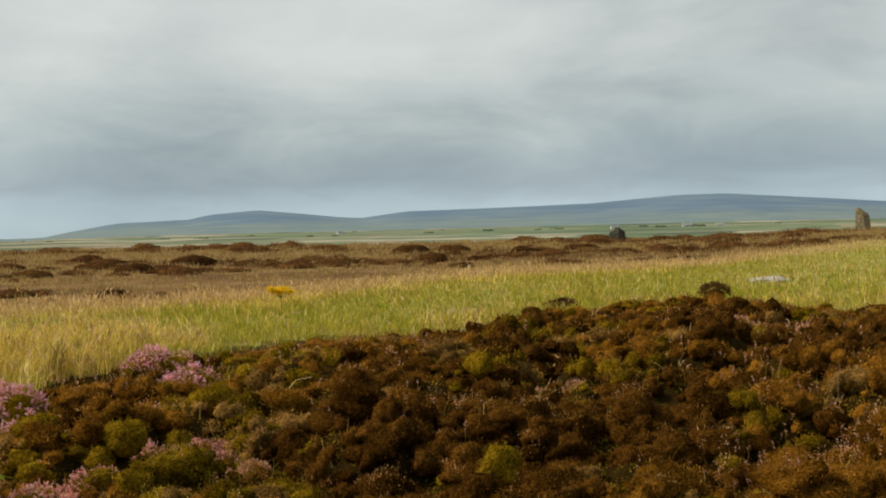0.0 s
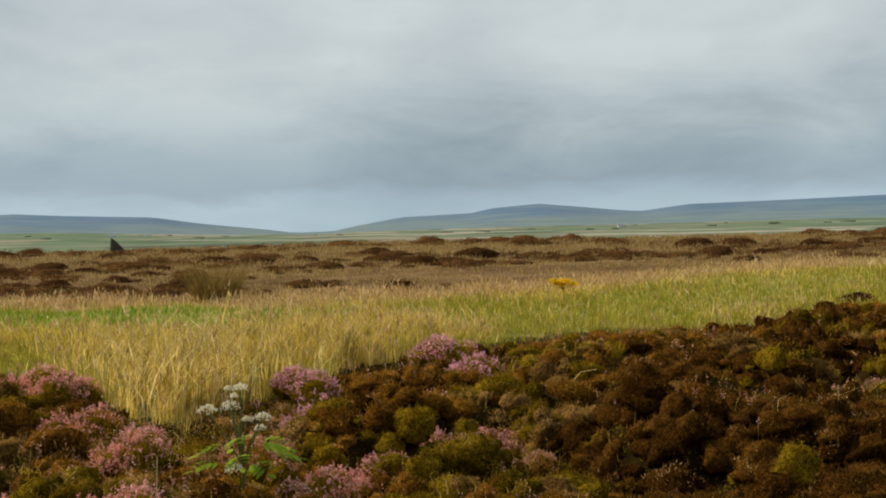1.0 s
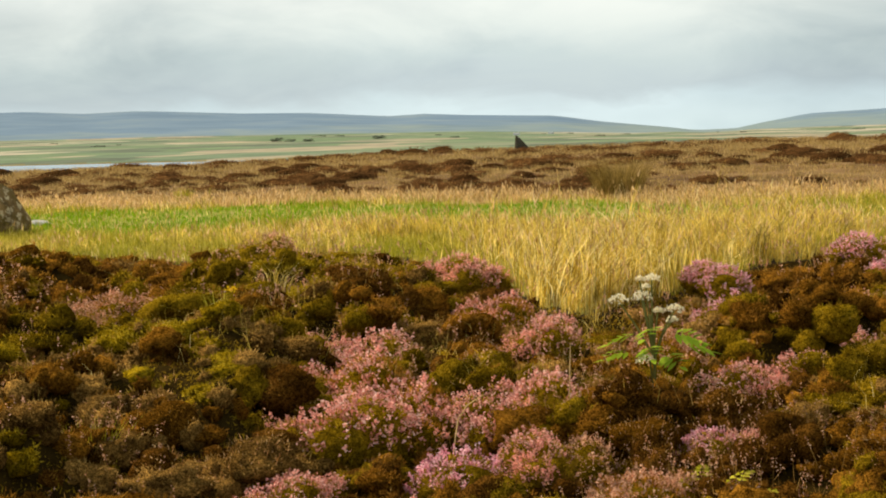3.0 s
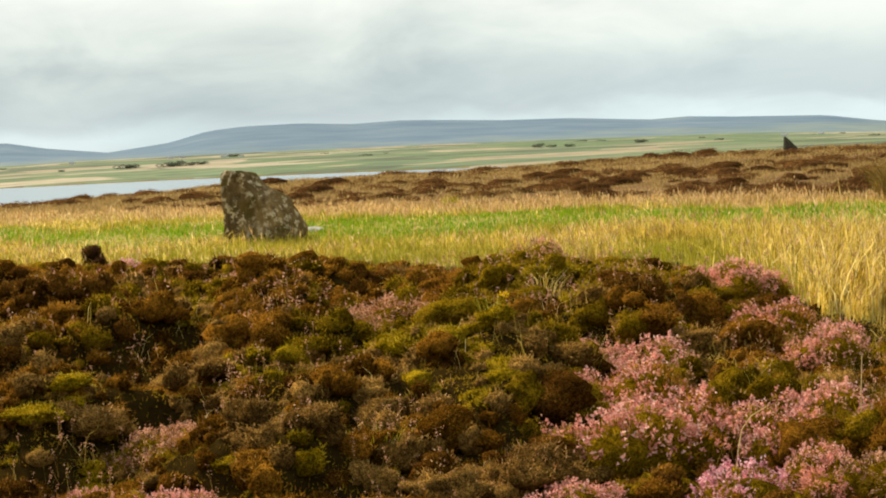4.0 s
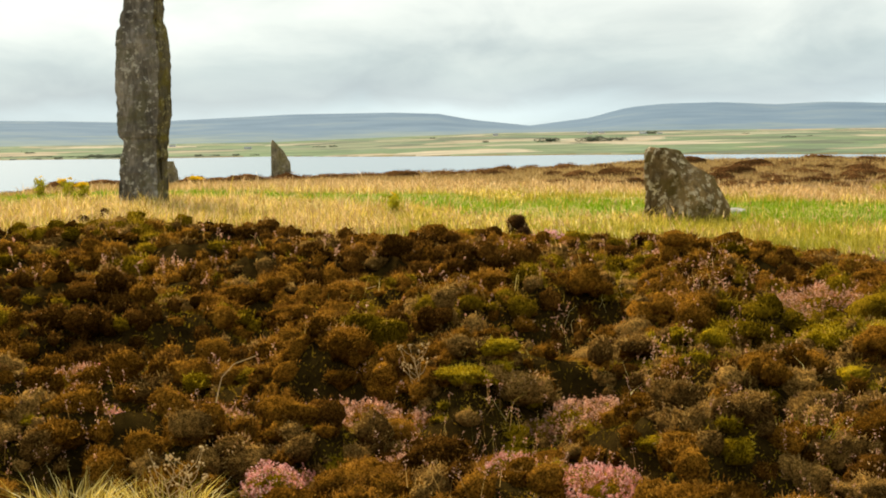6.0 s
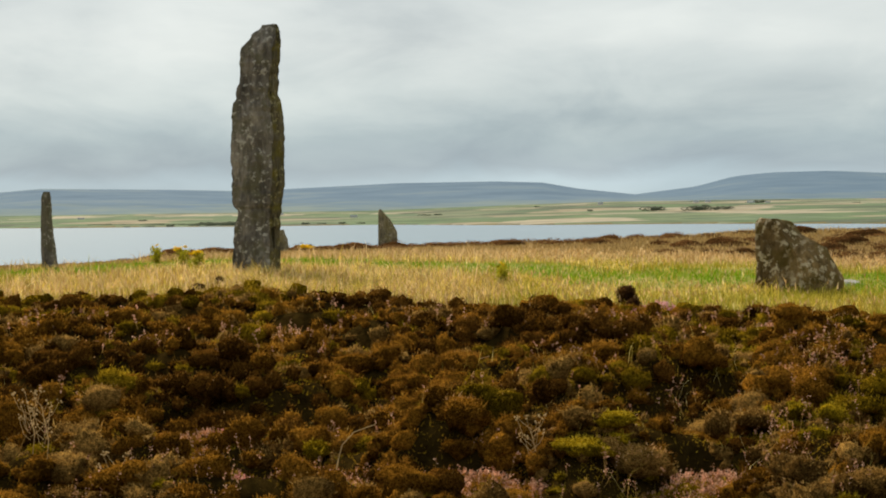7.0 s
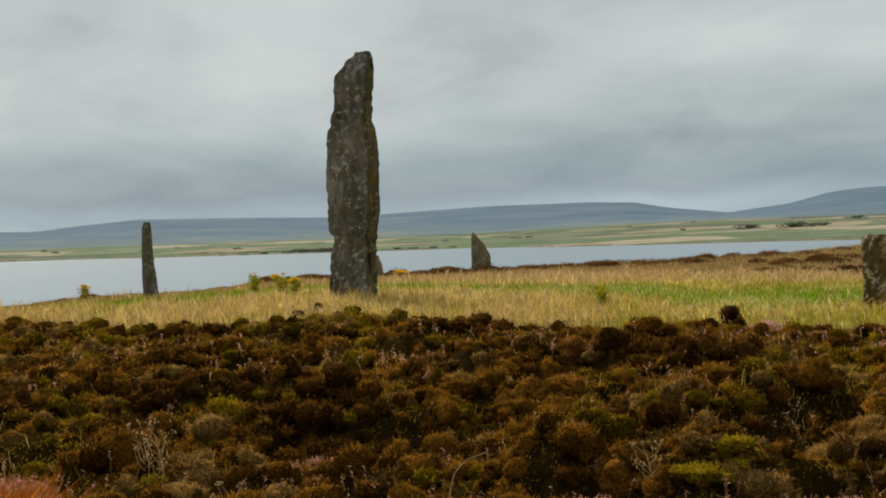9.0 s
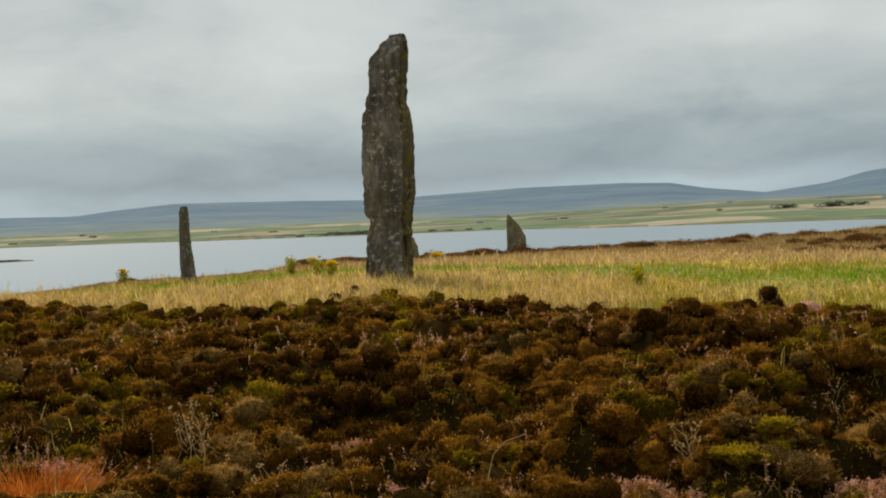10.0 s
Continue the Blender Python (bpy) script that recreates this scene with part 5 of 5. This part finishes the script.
tuft("green_tussock", 37.26, -13.28, 0.36, 0.22, M_FERN, "bright yellow-green grass tussock in the heather", 150, 90, True, 0.25, "grass")
tuft("straw_tussock", 68.36, -14.08, 0.6, 0.22, M_STRAW, "straw-coloured grass tussock in the heather", 420, 91, True, 0.3, "grass")
tuft("straw_tussock", 64.65, -14.56, 0.55, 0.20, M_STRAW, "straw-coloured grass tussock in the heather", 320, 92, True, 0.3, "grass")
tuft("green_tussock", 29.97, -6.04, 0.30, 0.40, M_STRAW, "thin dry grass tussock in the heather", 50, 93, True, 0.25, "grass")
tuft("rusty_fern_clump", 81.9, -10.3, 0.75, 0.44, M_RUST, "rust-orange dying fern clump", 1300, 94, True, 0.3, "fern")


def fern(az, el, fronds, seed):
    g = random.Random(seed)
    x, y, z, r = spot(az, el)
    root = new("fern")
    root.matrix_world = pose(x, y, z - 0.06, 0, 0, az)
    tagged(root, "yellow-green fern with arching feathered fronds", "fern", "green ferns")
    for k in range(fronds):
        t_ = 2 * math.pi * k / fronds + g.uniform(-0.3, 0.3)
        ln = g.uniform(0.32, 0.46)
        bm = bmesh.new()
        for s in range(12):
            u = (s + 1) / 13
            c = Vector((math.cos(t_) * ln * u * 0.7, math.sin(t_) * ln * u * 0.7, ln * (1.35 * u - 0.75 * u * u)))
            w = 0.095 * (1 - u) ** 0.8 + 0.008
            for sg in (-1, 1):
                sd = Vector((-math.sin(t_), math.cos(t_), 0)) * sg
                al = Vector((math.cos(t_), math.sin(t_), 0.3)) * 0.014
                vs = [bm.verts.new(q) for q in (c, c + sd * w * 0.5 + al, c + sd * w + al * 1.6 - Vector((0, 0, 0.012)), c + sd * w * 0.5 - al)]
                bm.faces.new(vs)
        part("frond", bm, M_FERN, root)


fern(10.6, -17.6, 9, 5)
fern(13.03, -18.8, 8, 6)
fern(8.93, -17.8, 8, 7)


def dead_stem(az, el, tall_, lean, curl, seed):
    x, y, z, r = spot(az, el)
    g = random.Random(seed)
    bm = bmesh.new()
    pts = []
    for k in range(7):
        u = k / 6
        pts.append((lean * u + curl * max(0, u - 0.6) ** 2 * 3, g.uniform(-0.01, 0.01), tall_ * (u - abs(curl) * max(0, u - 0.7) ** 2 * 4)))
    tube(bm, pts, 0.0035 + r * 0.0001, 0.002, 4)
    ob = part("dead_stem", bm, M_DRY, None)
    ob.matrix_world = pose(x, y, z + 0.05, 0, 0, az)
    tagged(ob, "thin bleached dead stem in the heather", "dead stem", "dead stems")


for k, (az, el, tl, ln, cu) in enumerate(((71.37, -4.39, 0.45, 0.10, 0.2), (-0.18, -5.4, 0.5, 0.05, 0.5), (4.23, -6.1, 0.45, -0.03, 0.3), (-18.21, -6.54, 0.45, 0.08, 0.0), (-14.34, -4.99, 0.4, -0.05, 0.3), (-13.95, -5.09, 0.42, 0.06, 0.0),
                                          (-1.48, -8.56, 0.4, -0.06, 0.4), (29.22, -6.64, 0.5, -0.05, 0.0), (16.47, -14.56, 0.5, 0.02, 0.0), (21.66, -15.58, 0.4, 0.06, 0.2), (56.89, -8.41, 0.35, 0.08, 0.3), (62.77, -12.93, 0.45, 0.1, 0.3),
                                          (47, -7.72, 0.4, 0.07, 0.2), (75.09, -11.65, 0.42, -0.06, 0.0), (72.05, -11.95, 0.42, 0.1, 0.1))):
    dead_stem(az, el, tl, ln, cu, 200 + k)


def seeding_stem(az, el, tall_, seed):
    """A dry branching plant: a main stem with side twigs that carry pale seed heads."""
    x, y, z, r = spot(az, el, 0.3)
    g = random.Random(seed)
    root = new("seeding_stem")
    root.matrix_world = pose(x, y, float(heath_base(az, r, np.array(x), np.array(y))), 0, 0, az)
    tagged(root, "pale branching dead plant with downy seed heads", "dead plant", "dry seeding plants")
    bm = bmesh.new()
    tube(bm, [(0, 0, -0.05), (0.02, 0, tall_ * 0.5), (-0.01, 0, tall_)], 0.0032, 0.0016, 5)
    part("stem", bm, M_DRY, root)
    for k in range(11):
        h = tall_ * (0.40 + 0.055 * k)
        sg = 1 if k % 2 else -1
        tip = Vector((sg * g.uniform(0.02, 0.08), g.uniform(-0.04, 0.04), h + g.uniform(0.05, 0.12)))
        bm = bmesh.new()
        tube(bm, [(0, 0, h), (tip.x * 0.6, tip.y * 0.5, h + 0.03), tip], 0.0015, 0.0010, 4)
        twig = part("twig", bm, M_DRY, root)
        bm = bmesh.new()
        for _ in range(4):
            bmesh.ops.create_icosphere(bm, subdivisions=1, radius=g.uniform(0.003, 0.006), matrix=Matrix.Translation(tip + Vector((g.uniform(-0.015, 0.015), g.uniform(-0.01, 0.01), g.uniform(-0.012, 0.012)))))
        part("seed_head", bm, M_DRY, twig)


for k, (az, el, tl) in enumerate(((74.79, -10.88, 0.34), (75.34, -10.78, 0.28), (71.90, -11.10, 0.30), (53.80, -10.68, 0.26), (64.41, -14.91, 0.24), (63.51, -14.71, 0.24))):
    seeding_stem(az, el, tl, 400 + k)


# ---- across the water: shoreline shrubs and farmsteads ----
def far_shrub(seed):
    g = np.random.default_rng(seed)
    root = new("shore_tree")
    n = 420
    lob = np.array([(g.uniform(-6, 6), g.uniform(-3, 3), g.uniform(1.5, 3.2), g.uniform(1.6, 3.0)) for _ in range(7)])
    c = lob[g.integers(0, 7, n)]
    d = unit(g.normal(size=(n, 3)))
    v, f = kites(c[:, :3] + d * c[:, 3:4] * (1, 1, 0.8), unit(d + g.normal(size=(n, 3)) * 0.4), g.uniform(0.8, 1.8, n), g.uniform(0.7, 1.4, n), g)
    part("crown", mesh_from("crown", v, f, M_TREE), None, root)
    for q in lob[:3]:
        bm = bmesh.new()
        tube(bm, [(q[0] * 0.7, q[1] * 0.7, -0.6), (q[0], q[1], q[2])], 0.3, 0.1, 5)
        part("trunk", bm, M_STEM, root)
    return root


TREES = [far_shrub(301), far_shrub(302)]
tree_n = 0
hedge_g = random.Random(19)
hedge = [(66.2 + 0.22 * k + hedge_g.uniform(-0.08, 0.08), 1150 + 6 * k, hedge_g.uniform(0.45, 0.75) * (1.5 if k < 9 else 0.8)) for k in range(30)]
tree_g = random.Random(8)
scattered = [(tree_g.uniform(-28, 84), tree_g.uniform(1380, 2200), tree_g.uniform(0.45, 0.95)) for _ in range(44)]
for az, r, s in tuple(scattered) + tuple(hedge) + ((61.0, 1130, 0.5), (61.8, 1135, 0.55), (62.7, 1135, 0.5), (63.4, 1140, 0.6), (66.9, 1160, 0.55), (67.5, 1165, 0.8), (68.2, 1170, 0.65), (69.2, 1170, 0.6), (70.1, 1180, 0.6), (71.0, 1190, 0.5), (66.3, 1210, 1.0), (65.8, 1215, 1.0),
                 (58.2, 1480, 0.9), (57.6, 1480, 0.8), (48.4, 1430, 1.3), (48.0, 1430, 1.2), (46.6, 1400, 1.3), (46.2, 1400, 1.5), (45.8, 1410, 1.3), (45.1, 1420, 1.1), (44.0, 1900, 1.2), (43.7, 1900, 1.5), (38.0, 1380, 0.9), (30.5, 1500, 1.0),
                 (29.9, 1500, 0.8), (26.0, 1550, 1.2), (4.0, 1400, 0.9), (-8.5, 1500, 1.0), (-11.5, 1500, 1.0), (-16.0, 1450, 1.0), (-17.5, 1450, 1.2)):
    ob = TREES[tree_n] if tree_n < 2 else copy_thing(TREES[tree_n % 2], Matrix.Identity(4))
    x, y = plan(az, r)
    ob.matrix_world = pose(float(x), float(y), float(ground_z(az, r)) - 0.5, 0, 0, az + (tree_n * 37) % 20) @ Matrix.Diagonal((s, s, s * 0.6, 1))
    tagged(ob, "low dark wind-bent trees beyond the water", "tree", "far shore trees")
    tree_n += 1


def farmhouse():
    root = new("farmhouse")
    bm = bmesh.new()
    bmesh.ops.create_cube(bm, size=1, matrix=Matrix.Translation((0, 0, 1.8)) @ Matrix.Diagonal((13, 6, 4.4, 1)))
    wall = part("wall", bm, M_WALLW, root)
    bm = bmesh.new()
    pts = [bm.verts.new(p) for p in ((-6.8, -3.3, 3.9), (6.8, -3.3, 3.9), (6.8, 3.3, 3.9), (-6.8, 3.3, 3.9), (-6.8, 0, 6.4), (6.8, 0, 6.4))]
    for idx in ((0, 1, 5, 4), (2, 3, 4, 5), (0, 4, 3), (1, 2, 5), (3, 2, 1, 0)):
        bm.faces.new([pts[i] for i in idx])
    roof = part("roof", bm, M_ROOF, root)
    for sx in (-6, 6):
        bm = bmesh.new()
        bmesh.ops.create_cube(bm, size=1, matrix=Matrix.Translation((sx, 0, 6.8)) @ Matrix.Diagonal((0.9, 1.2, 1.6, 1)))
        part("chimney", bm, M_WALLW, roof)
    for k in range(4):
        bm = bmesh.new()
        bmesh.ops.create_cube(bm, size=1, matrix=Matrix.Translation((-4.5 + 3 * k, -3.02, 2.2)) @ Matrix.Diagonal((1.1, 0.12, 1.5, 1)))
        part("window", bm, M_ROOF, wall)
    return root


HOUSE = farmhouse()
house_n = 0
for az, r, s in ((44.1, 1880, 1.0), (45.9, 2050, 0.9), (46.4, 2050, 0.8), (43.4, 1890, 0.7), (61.3, 1500, 0.8), (64.5, 1900, 0.9), (72.9, 1700, 0.8), (20.0, 1700, 0.8), (18.5, 1900, 0.8), (-2.0, 1700, 0.9), (-14.0, 1500, 0.9), (-17.1, 1500, 1.0), (-18.5, 1500, 0.9), (50.5, 2000, 0.8)):
    ob = HOUSE if house_n == 0 else copy_thing(HOUSE, Matrix.Identity(4))
    x, y = plan(az, r)
    ob.matrix_world = pose(float(x), float(y), float(ground_z(az, r)) - 0.3, 0, 0, az + (house_n * 53) % 60 - 30) @ Matrix.Diagonal((s * 0.75, s * 0.75, s * 0.7, 1))
    tagged(ob, "small white farmhouse with slate roof on far fields", "house", "far farmsteads")
    house_n += 1
